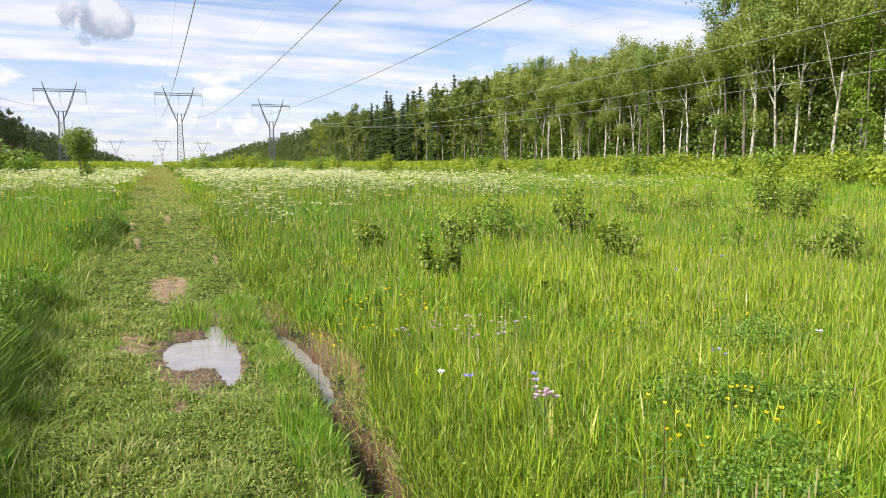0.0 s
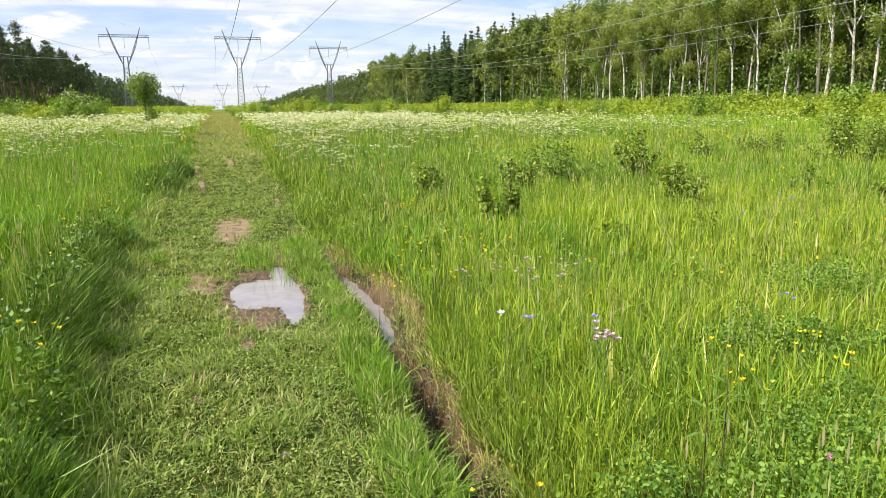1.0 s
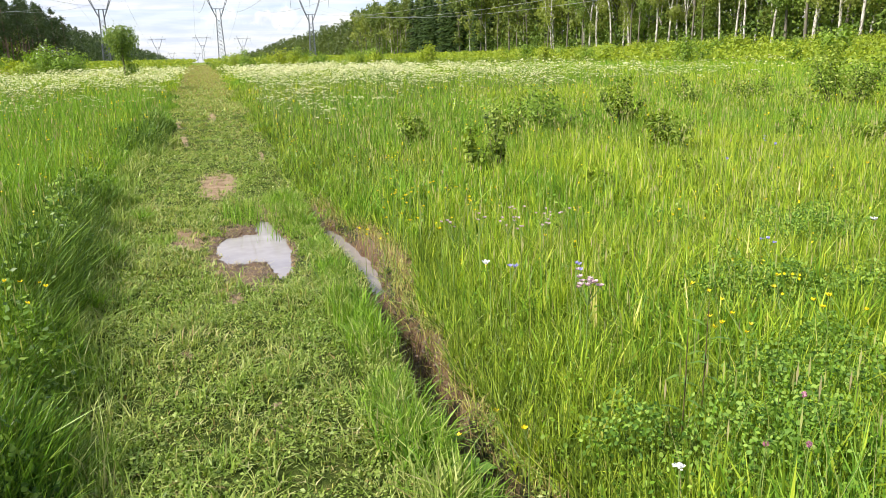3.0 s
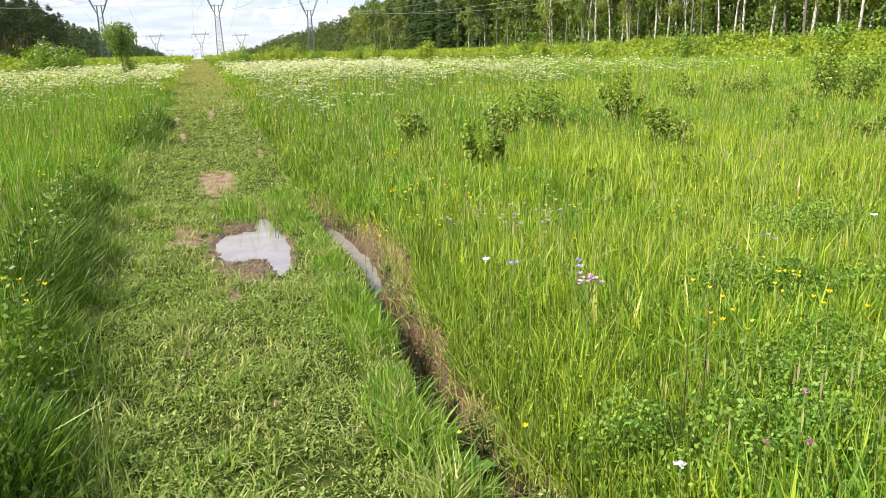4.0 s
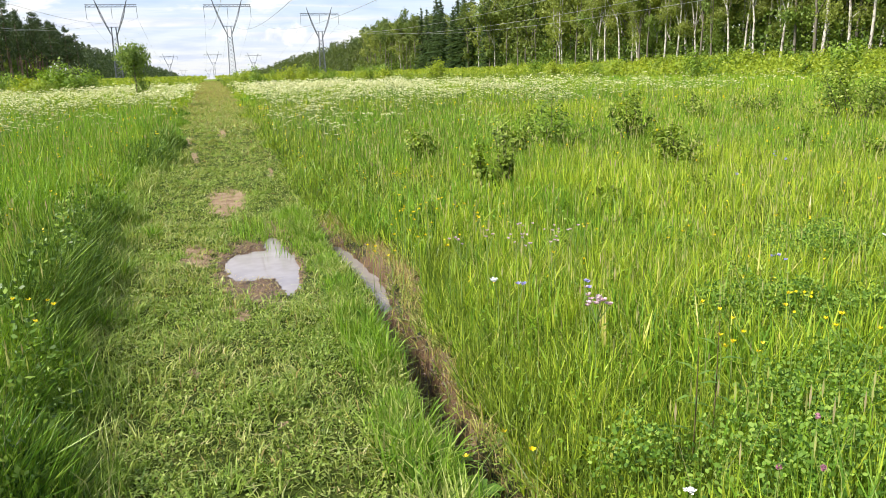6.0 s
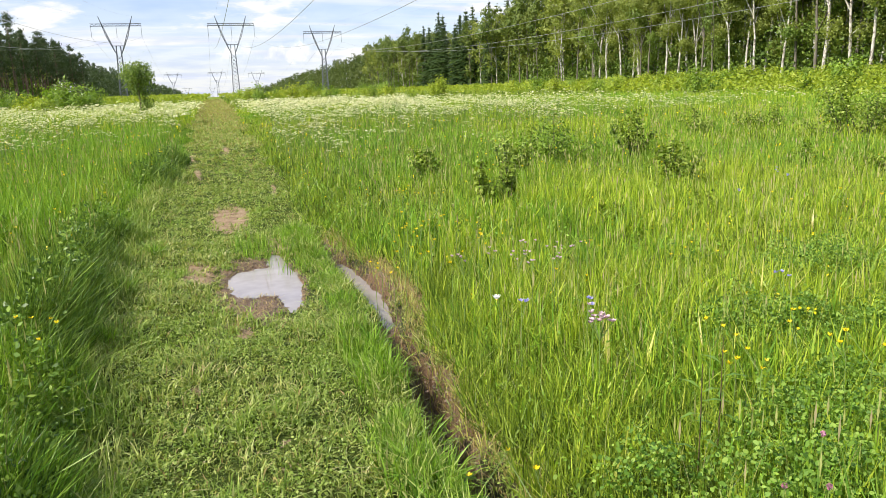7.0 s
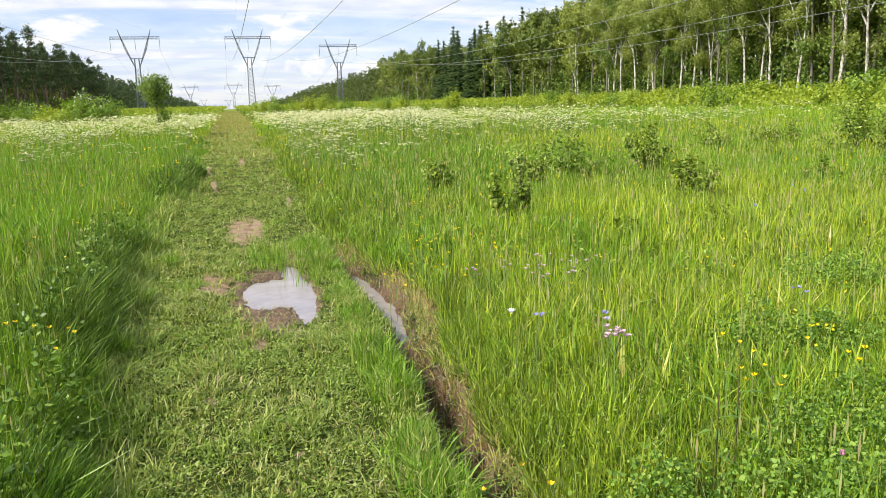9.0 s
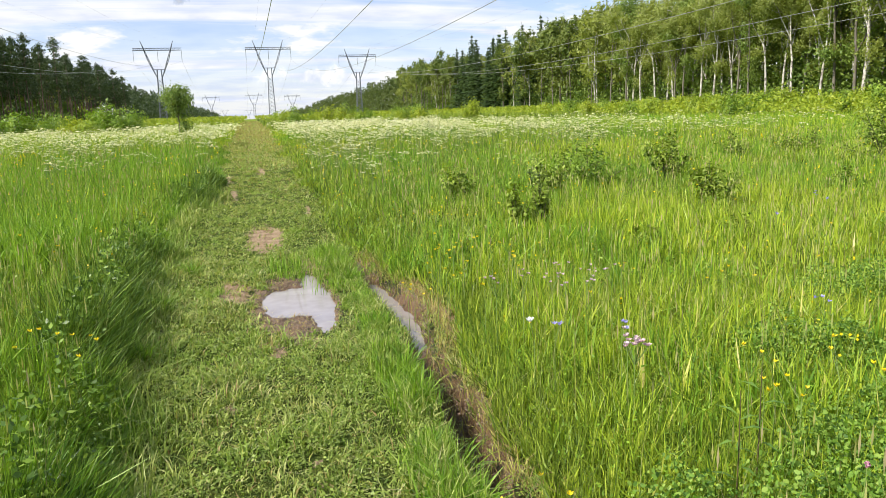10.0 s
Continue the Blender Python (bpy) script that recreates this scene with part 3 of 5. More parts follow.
def tufts(rng, count, per, r0, r1, power, gap):
    """Blades gathered in tufts: place, distance, and the way each leans, outward from its tuft."""
    cx, cy, cr = fan(rng, count, r0, r1, power)
    cx, cy, cr = (np.repeat(q, per) for q in (cx, cy, cr))
    n = len(cx)
    a, d = rng.uniform(0, 6.283, n), np.abs(rng.normal(0, 1, n)) * gap * (0.7 + cr / 9)
    vigour = np.repeat(rng.uniform(0.55, 1.35, count), per)
    hue = np.repeat(rng.normal(0, 0.3, count), per)
    return cx + d * np.cos(a), cy + d * np.sin(a), cr, a + rng.normal(0, 0.5, n), vigour, hue


CLOVER_PATCHES = [(1.9, 1.92, 0.42, 0.26), (2.35, 2.32, 0.42, 0.24), (3.05, 3.5, 0.5, 0.34), (3.55, 3.2, 0.35, 0.22), (1.42, 2.2, 0.2, 0.16), (2.75, 2.6, 0.22, 0.2), (4.4, 4.6, 0.5, 0.3)]


def clover_amount(x, y):
    m = np.zeros_like(x)
    for cx, cy, rx, ry in CLOVER_PATCHES:
        m = np.maximum(m, bump2(x + 0.07 * wob(x, y, 5), y + 0.07 * wob(x, y, 6, 2), cx, cy, rx, ry))
    return m


def build_grass():
    rng = np.random.default_rng(11)
    meadow, lush, path, dry, bent = Geo(), Geo(), Geo(), Geo(), Geo()
    for count, per, r0, r1, power, segs in ((7600, 8, 1.4, 5.0, 0.1, 2), (8500, 8, 5.0, 10.0, 1.2, 2), (46000, 8, 9.5, 80.0, 1.6, 1)):
        x, y, r, lean, vigour, hue = tufts(rng, count, per, r0, r1, power, 0.028)
        count = len(x)
        z = ground_z(x, y)
        on_left, on_right = x < left_edge(y) - np.where(y < 40, 0.20 + 0.08 * bank_swell(y), 0.0) + rng.normal(0, 0.10, count), x > right_edge(y)
        tall = (on_left | on_right)
        grow = 0.85 + 0.35 * wob(x, y, 0.55, 3.0) + 0.2 * wob(x, y, 2.6, 1.0)
        h = np.where(on_left, np.where(r < 8, 0.46, 0.56), 0.38) * np.clip(grow, 0.45, 1.5) * rng.uniform(0.5, 1.2, count) * vigour
        h *= np.where(on_right, np.clip((x - right_edge(y)) / np.where(y > 8, 1.9, 0.5), 0, 1) * np.where(y > 8, 0.72, 0.62) + np.where(y > 8, 0.28, 0.38), 1.0)
        h *= np.where(on_left, np.clip((left_edge(y) - 0.3 - x) / 0.7, 0, 1) * 0.4 + 0.6, 1.0)
        h *= 1 + np.clip((r - 14) / 40, 0, 0.7)
        h *= np.where(on_right & (r < 7), 0.93, 1.0)
        h = np.minimum(h, np.where(on_left, np.where(r < 8, 0.52, 0.66), 0.52) * (1 + np.clip((r - 14) / 40, 0, 0.7)) * rng.uniform(0.8, 1.0, count))
        wdt = np.maximum(0.0084, 0.0013 * r) * (0.72 if segs == 1 else 1.0) * np.clip(rng.lognormal(0, 0.5, count), 0.35, 2.4) * np.where(on_left & (r < 8), 1.35, 1.0)
        green = 0.7 * wob(x, y, 0.23, 0.8) + 0.5 * wob(x, y, 0.9, 2.2) + np.where(on_left & (r < 30), 0.8, 0) + hue + 0.10 + np.where(on_right & (r > 7) & (r < 24) & (x < 2.5 + 0.15 * y), 0.22, 0) + np.where(on_right & (r > 7), 0.16, 0) + np.where(r > 9, 0.06, 0) + np.where((r > 15) & (r < 30) & (x < 9), 0.3, 0)
        base = np.stack([x, y, z - 0.01], 1)
        bend = np.abs(rng.normal(0.26, 0.22, count)) + np.where(rng.uniform(size=count) < 0.16, rng.uniform(0.2, 0.9, count), 0.0)
        gaps = wob(x, y, 3.1, 1.0) + 0.7 * wob(x, y, 7.3, 4.0) + rng.normal(0, 0.25, count)
        tall &= gaps > np.where(r < 12, -0.62, -0.9)
        tall &= rng.uniform(size=count) > 0.45 * clover_amount(x, y)
        for geo, pick in ((meadow, tall & (green < 0.35)), (lush, tall & (green >= 0.35))):
            geo.blades(base[pick], h[pick], wdt[pick], rng, bend[pick], segs, lean=lean[pick])
    # short dense undergrowth of the sward, coloured dark as shade between the blades
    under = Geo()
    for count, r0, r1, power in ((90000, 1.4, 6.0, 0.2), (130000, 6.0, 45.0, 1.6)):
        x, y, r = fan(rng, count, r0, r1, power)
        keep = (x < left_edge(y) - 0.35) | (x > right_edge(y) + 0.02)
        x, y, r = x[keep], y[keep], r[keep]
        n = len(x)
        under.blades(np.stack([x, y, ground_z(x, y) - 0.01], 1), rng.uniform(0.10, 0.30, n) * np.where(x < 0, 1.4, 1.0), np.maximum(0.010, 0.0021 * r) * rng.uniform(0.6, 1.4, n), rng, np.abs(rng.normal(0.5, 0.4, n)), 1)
    # dense face of the track's left bank, its shade put into the blade colour
    bank = Geo()
    n = 60000
    y = 1.8 + 34.0 * rng.uniform(size=n) ** 1.7
    u = rng.uniform(size=n)
    x = left_edge(y) + 0.04 - 0.44 * u
    hump = 0.85 + 0.40 * wob(x * 0.4, y, 1.3, 2) + 0.2 * wob(x, y, 4.0, 1)
    rise = (0.13 + 0.36 * np.sqrt(u)) * hump * (0.3 + 0.7 * bank_swell(y))
    keep = rng.uniform(size=n) < 0.35 + 0.65 * bank_swell(y)
    x, y, rise = x[keep], y[keep], rise[keep]
    n = len(y)
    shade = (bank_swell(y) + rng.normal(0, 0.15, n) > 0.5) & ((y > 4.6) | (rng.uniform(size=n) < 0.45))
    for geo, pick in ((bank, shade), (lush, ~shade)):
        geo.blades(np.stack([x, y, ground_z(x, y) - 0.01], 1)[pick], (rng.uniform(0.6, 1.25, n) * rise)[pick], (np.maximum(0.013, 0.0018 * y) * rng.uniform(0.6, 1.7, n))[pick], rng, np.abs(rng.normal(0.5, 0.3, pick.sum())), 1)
    n = 24000
    yb = rng.uniform(1.6, 7.5, 17000)
    ub = rng.uniform(size=17000)
    xb = left_edge(yb) - 0.02 - 0.42 * ub
    hb = (0.14 + 0.30 * ub) * rng.uniform(0.6, 1.2, 17000) * (0.85 + 0.35 * wob(xb, yb, 2.0, 1))
    wb, bb = rng.uniform(0.008, 0.018, 17000), np.abs(rng.normal(0.6, 0.4, 17000))
    # blades picked for the dark shade colour; the others stay fresh green
    in_shade = (yb > 4.8) | (rng.uniform(size=17000) < 0.45)
    for geo, pick in ((bank, in_shade), (lush, ~in_shade)):
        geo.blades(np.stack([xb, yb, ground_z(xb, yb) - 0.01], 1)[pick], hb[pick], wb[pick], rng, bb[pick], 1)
    y = 1.8 + 18.0 * rng.uniform(size=n) ** 1.5
    u = rng.uniform(size=n)
    x = left_edge(y) + 0.03 - 0.36 * u
    keep = rng.uniform(size=n) < bank_swell(y) - 0.25
    x, y, u, n = x[keep], y[keep], u[keep], keep.sum()
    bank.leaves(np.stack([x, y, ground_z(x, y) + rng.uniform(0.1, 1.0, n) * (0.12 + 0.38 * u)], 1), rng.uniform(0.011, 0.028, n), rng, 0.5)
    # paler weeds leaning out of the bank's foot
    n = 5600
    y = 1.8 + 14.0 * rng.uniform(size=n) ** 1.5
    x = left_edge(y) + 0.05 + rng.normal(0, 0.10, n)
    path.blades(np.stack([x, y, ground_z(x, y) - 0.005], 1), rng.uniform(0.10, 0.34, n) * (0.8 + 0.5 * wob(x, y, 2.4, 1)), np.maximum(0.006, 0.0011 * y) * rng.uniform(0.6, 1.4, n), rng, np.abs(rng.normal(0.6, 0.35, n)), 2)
    stuff("bank_grass", bank, BANK_SHADE, "rank grass and weeds on the track's bank, coloured dark for its shade", "grass")
    n = 34000
    x, y = rng.uniform(-60, 60, n), 70 + 190 * rng.uniform(size=n) ** 1.4
    keep = (x < left_edge(y)) | (x > right_edge(y))
    x, y = x[keep], y[keep]
    under.blades(np.stack([x, y, 0 * x - 0.02], 1), rng.uniform(0.5, 1.1, len(x)), rng.uniform(0.06, 0.16, len(x)) * (y / 80), rng, 0.4, 1)
    # the meadow goes on beside and behind the start
    for geo, n, h0, h1, w0 in ((meadow, 16000, 0.2, 0.46, 0.016), (lush, 9000, 0.2, 0.46, 0.016), (under, 26000, 0.1, 0.3, 0.022)):
        a, r = np.radians(rng.uniform(62, 334, n)), 9.0 * np.sqrt(rng.uniform(size=n))
        x, y = r * np.sin(a), r * np.cos(a)
        keep = (x < left_edge(y)) | (x > right_edge(y))
        x, y = x[keep], y[keep]
        geo.blades(np.stack([x, y, ground_z(x, y) - 0.01], 1), rng.uniform(h0, h1, len(x)), w0 * rng.uniform(0.6, 1.4, len(x)), rng, np.abs(rng.normal(0.4, 0.3, len(x))), 1)
    n = 22000
    x, y = rng.uniform(-1.2, 1.2, n), rng.uniform(-9, 1.6, n)
    path.blades(np.stack([x, y, ground_z(x, y) - 0.005], 1), rng.uniform(0.04, 0.13, n), rng.uniform(0.008, 0.018, n), rng, np.abs(rng.normal(0.9, 0.4, n)), 1)
    # seed heads on thin stalks over the blades
    x, y, r = fan(rng, 9000, 2.0, 32.0, 1.3)
    keep = ((x < left_edge(y) - 0.1) | (x > right_edge(y) + 0.25)) & (wob(x, y, 0.7, 1.0) + rng.normal(0, 0.4, len(x)) > -0.2)
    x, y, r = x[keep], y[keep], r[keep]
    n = len(x)
    h, way = rng.uniform(0.45, 0.72, n), rng.uniform(0, 6.283, n)
    base = np.stack([x, y, ground_z(x, y)], 1)
    bent.blades(base, h, np.maximum(0.0022, 0.0005 * r), rng, 0.18, 2, lean=way)
    tip = base + np.stack([np.cos(way) * 0.16 * h, np.sin(way) * 0.16 * h, h * 0.90], 1)
    up, side = np.array([0.0, 0.0, 1.0]), np.stack([np.sin(way), np.cos(way), 0 * way], 1)
    ln, wd = rng.uniform(0.025, 0.05, n)[:, None], np.maximum(0.004, 0.0008 * r)[:, None]
    bent.put(np.stack([tip - up * ln, tip + side * wd, tip + up * ln, tip - side * wd], 1), np.arange(4 * n).reshape(-1, 4))
    # taller grass between puddle and rut, and tufts on the rut's near lip
    n = 12000
    y = rng.uniform(1.6, 9.0, n)
    x = rut_x(y) - np.interp(y, (4.6, 5.3, 7.3, 8.0), (0.235, 0.30, 0.30, 0.22)) + rng.normal(0, 0.07, n)
    keep = (rut_mask(x, y) < 0.45) & (puddle_mask(x, y) < 0.4) & (wob(x, y, 6, 1) > -0.45)
    x, y = x[keep], y[keep]
    h, wdt, bend = rng.uniform(0.08, 0.28, len(x)) * (0.75 + 0.6 * wob(x, y, 3.5)) * np.where((y > 4.9) & (y < 7.6), 0.55, 1.0), rng.uniform(0.005, 0.011, len(x)), np.abs(rng.normal(0.5, 0.3, len(x)))
    fresh = wob(x, y, 4.0, 3) + rng.normal(0, 0.5, len(x)) > 0.1
    for geo, pick in ((lush, fresh), (path, ~fresh)):
        geo.blades(np.stack([x, y, ground_z(x, y)], 1)[pick], h[pick], wdt[pick], rng, bend[pick], 2)
    # trodden track
    for count, per, near in ((11000, 9, True), (15000, 9, False)):
        cy = rng.uniform(1.5, 9.0, count) if near else (9.0 ** 0.05 + rng.uniform(size=count) * (230.0 ** 0.05 - 9.0 ** 0.05)) ** 20
        cx = rng.uniform(-1.3, 1.3, count) * (1 + np.clip(cy / 90, 0, 1.2))
        big = np.repeat(rng.uniform(0.45, 1.5, count) ** 1.3, per)
        comb = np.repeat(3.5 * wob(cx, cy, 2.9, 0.4) + 2.0 * wob(cx, cy, 8.1, 2.0) + rng.normal(0, 0.9, count), per)
        cx, cy = np.repeat(cx, per), np.repeat(cy, per)
        n = len(cx)
        a, d = rng.uniform(0, 6.283, n), np.abs(rng.normal(0, 0.022, n)) * (1 + cy / 12)
        x, y = cx + d * np.cos(a), cy + d * np.sin(a)
        keep = (x > left_edge(y) - 0.3) & (x < right_edge(y) + 0.05) & (bare_amount(x, y) + 0.5 * wob(x, y, 9.0) + 0.55 * bump2(x, y, 0.28, 6.75, 0.42, 1.2) < rng.uniform(0.3, 1.15, n)) & (puddle_mask(x, y) < 0.25)
        x, y, a, big, comb = x[keep], y[keep], a[keep], big[keep], comb[keep]
        n = len(x)
        h = rng.uniform(0.03, 0.10, n) * big * (0.8 + 0.55 * wob(x, y, 3.1, 0.6)) + np.where(y > 25, 0.06, 0)
        wdt = np.maximum(0.0075, 0.0013 * y) * rng.uniform(0.5, 1.5, n)
        keep = wob(x, y, 5.2, 2.0) + 0.8 * wob(x, y, 12.0, 1.0) + rng.normal(0, 0.3, n) > -0.75
        x, y, a, big, comb, h, wdt, n = x[keep], y[keep], a[keep], big[keep], comb[keep], h[keep], wdt[keep], keep.sum()
        lie = np.where(rng.uniform(size=n) < 0.45, a, comb + rng.normal(0, 0.35, n))
        base = np.stack([x, y, ground_z(x, y) - 0.004], 1)
        straw = rng.uniform(size=n) < np.clip(0.10 + (y - 14) * 0.012, 0.07, 0.68)
        for geo, pick in ((path, ~straw), (dry, straw)):
            geo.blades(base[pick], h[pick], wdt[pick], rng, np.abs(rng.normal(0.9, 0.45, pick.sum())), 2 if near else 1, lean=lie[pick])
    # small leaves of clover and knotgrass trodden into the track
    mat = Geo()
    for count, y0, y1, size in ((34000, 1.6, 5.5, 0.0085), (20000, 5.5, 14.0, 0.012)):
        y = rng.uniform(y0, y1, count)
        x = rng.uniform(-1.2, 1.1, count)
        keep = (x > left_edge(y) - 0.1) & (bare_amount(x, y) + 0.4 * wob(x, y, 9.0) + 0.5 * bump2(x, y, 0.28, 6.75, 0.42, 1.2) < rng.uniform(0.2, 0.6, count)) & (puddle_mask(x, y) < 0.2) & (wob(x, y, 4.5, 2) + 0.6 * wob(x, y, 11, 1) > -0.25)
        x, y = x[keep], y[keep]
        mat.leaves(np.stack([x, y, ground_z(x, y) + rng.uniform(0.008, 0.055, len(x))], 1), size * rng.uniform(0.6, 1.5, len(x)), rng, 0.6, 0.4)
    stuff("track_herbs", mat, TRACK_HERB, "small trodden clover leaves on the track", "herbs")
    # leafy herbs mixed through the sward
    forb = Geo()
    for count, r0, r1, size in ((22000, 1.6, 6.0, 0.009), (26000, 6.0, 18.0, 0.017)):
        x, y, r = fan(rng, count, r0, r1, 0.7)
        patchy = wob(x, y, 0.8, 4.0) + 0.7 * wob(x, y, 2.7, 1.0) + rng.normal(0, 0.3, count)
        keep = ((x < left_edge(y) - 0.05) | (x > right_edge(y) + 0.08)) & (patchy > 0.0)
        x, y, r = x[keep], y[keep], r[keep]
        n = len(x)
        forb.leaves(np.stack([x, y, ground_z(x, y) + rng.uniform(0.06, 0.36, n) * np.clip(0.9 + 0.3 * wob(x, y, 0.55, 3.0), 0.5, 1.3)], 1), size * rng.uniform(0.6, 1.5, n), rng, 0.45, 0.25)
    stuff("meadow_herbs", forb, LUSH, "small green leaves of herbs among the grass", "herbs")
    # dry fringe along the rut's far bank
    n = 260
    y, x = rng.uniform(7.7, 8.5, n), rng.uniform(0.05, 0.66, n)
    keep = puddle_mask(x, y) < 0.35
    x, y = x[keep], y[keep]
    lush.blades(np.stack([x, y, ground_z(x, y)], 1), rng.uniform(0.10, 0.30, len(x)), rng.uniform(0.004, 0.007, len(x)), rng, np.abs(rng.normal(0.3, 0.25, len(x))), 2)
    n = 46
    y, x = rng.uniform(7.0, 7.9, n), rng.uniform(0.36, 0.60, n)
    lush.blades(np.stack([x, y, ground_z(x, y)], 1), rng.uniform(0.14, 0.34, n), rng.uniform(0.004, 0.006, n), rng, np.abs(rng.normal(0.25, 0.2, n)), 2)
    n = 1500
    y, x = 6.7 + rng.normal(0, 0.75, n), 0.28 + rng.normal(0, 0.34, n)
    keep = (puddle_mask(x, y) < 0.35) & (bare_amount(x, y) > 0.3)
    x, y = x[keep], y[keep]
    dry.blades(np.stack([x, y, ground_z(x, y) + 0.003], 1), rng.uniform(0.02, 0.06, len(x)), rng.uniform(0.003, 0.006, len(x)), rng, rng.uniform(1.2, 2.6, len(x)), 2)
    n = 3000
    y = rng.uniform(2.0, 8.4, n)
    x = rut_x(y) + np.interp(y, (2.0, 4.6, 5.2, 6.8, 7.4), (0.12, 0.12, 0.22, 0.22, 0.13)) + rng.normal(0, 0.07, n)
    dry.blades(np.stack([x, y, ground_z(x, y)], 1), rng.uniform(0.04, 0.16, n), rng.uniform(0.003, 0.006, n), rng, np.abs(rng.normal(0.7, 0.4, n)), 2)
    stuff("sward", under, UNDER, "dense green sward under the tall grass, coloured dark to deepen its shade", "grass")
    stuff("meadow_grass", meadow, MEADOW, "tall fresh yellow-green meadow grass in the sun", "grass")
    stuff("lush_grass", lush, LUSH, "lush deep green grass along the track", "grass")
    stuff("track_grass", path, TRODDEN, "short trodden pale green grass on the track", "grass")
    stuff("dry_grass", dry, DRY, "straw-coloured dry grass by the rut and track", "grass")
    stuff("seed_heads", bent, BENT, "thin seeding grass stalks above the meadow", "grass")


build_grass()


# ---- trees ----
def limb_path(start, az, up, length, rng, k=4, curl=0.25):
    pts, p, a = [np.array(start, float)], np.array(start, float), up
    for _ in range(k - 1):
        d = np.array([math.cos(az) * math.cos(a), math.sin(az) * math.cos(a), math.sin(a)])
        p = p + d * length / (k - 1)
        pts.append(p)
        a += rng.normal(curl, 0.2) * 0.5
        az += rng.normal(0, 0.25)
    return np.array(pts)


def trunk_path(height, rng, lean, k=9, wobble=0.5):
    u = np.linspace(0, 1, k)
    az = rng.uniform(0, 2 * np.pi)
    sway = np.cumsum(rng.normal(0, wobble, (k, 2)), 0) * (height / 24) * 0.5
    sway -= sway[0]
    return np.stack([lean * height * u ** 1.4 * math.cos(az) + sway[:, 0] * u, lean * height * u ** 1.4 * math.sin(az) + sway[:, 1] * u, height * u], 1)


def along(path, u):
    k = len(path) - 1
    i = min(int(u * k), k - 1)
    f = u * k - i
    return path[i] * (1 - f) + path[i + 1] * f


def broadleaf(name, label, seed, height, base_u, spread, leaves, size, bark, leaf, radius=0.010, forks=1, lean=0.04, droop=0.0):
    rng = np.random.default_rng(seed)
    t = thing(name, label, "tree", "trees of the wood's edge")
    wood, crown = Geo(), Geo()
    main = trunk_path(height * 0.97, rng, lean)
    u = np.linspace(0, 1, len(main))
    wood.tube(main, height * radius * (1 - u) ** 0.8 + 0.02, 7)
    stems = [main]
    for _ in range(forks):
        s = rng.uniform(0.25, 0.55)
        p = limb_path(along(main, s), rng.uniform(0, 6.28), radians(rng.uniform(62, 74)), height * (0.93 - s), rng, 6, 0.12)
        wood.tube(p, height * radius * 0.55 * (1 - np.linspace(0, 1, 6)) + 0.015, 5)
        stems.append(p)
    clumps = []
    limbs = 15
    for i in range(limbs):
        stem = stems[i % len(stems)]
        s = base_u + (0.97 - base_u) * (i + rng.uniform(0, 1)) / limbs
        su = s if stem is main else rng.uniform(0.3, 0.98)
        p0 = along(stem, min(su, 0.99))
        hu = p0[2] / height
        prof = math.sin(min(1.0, max(0.12, (hu - base_u * 0.8) / (1.02 - base_u * 0.8))) * math.pi * 0.92 + 0.12)
        ln = spread * (0.45 + 0.75 * prof) * rng.uniform(0.7, 1.2)
        p = limb_path(p0, i * 2.4 + rng.normal(0, 0.4), radians(rng.uniform(18, 58)), ln, rng, 4, 0.1 - droop)
        wood.tube(p, np.linspace(height * radius * 0.28, 0.012, 4), 4)
        for q in (0.45, 0.75, 1.0):
            clumps.append((along(p, q), 0.55 + 0.45 * rng.uniform()))
    for s in (0.9, 0.96, 1.0):
        clumps.append((along(main, s), 0.7))
    per = leaves // len(clumps)
    for c, sz in clumps:
        n = int(per * rng.uniform(0.55, 1.45))
        d = rng.normal(size=(n, 3)) * np.array([0.62, 0.62, 0.55]) * spread * 0.42 * sz
        if droop:
            d[:, 2] -= np.abs(rng.normal(0, droop * 2.2, n))
        face = d / (np.linalg.norm(d, axis=1)[:, None] + 1e-6) + np.array([c[0], c[1], 0.0]) / (spread + 0.5) * 0.6 + np.array([0, 0, 0.35])
        crown.leaves(c + d, size * rng.uniform(0.6, 1.25, n), rng, tri=True, out=face)
    part("trunk", wood, bark, t, smooth=True)
    part("crown", crown, leaf, t)
    return t


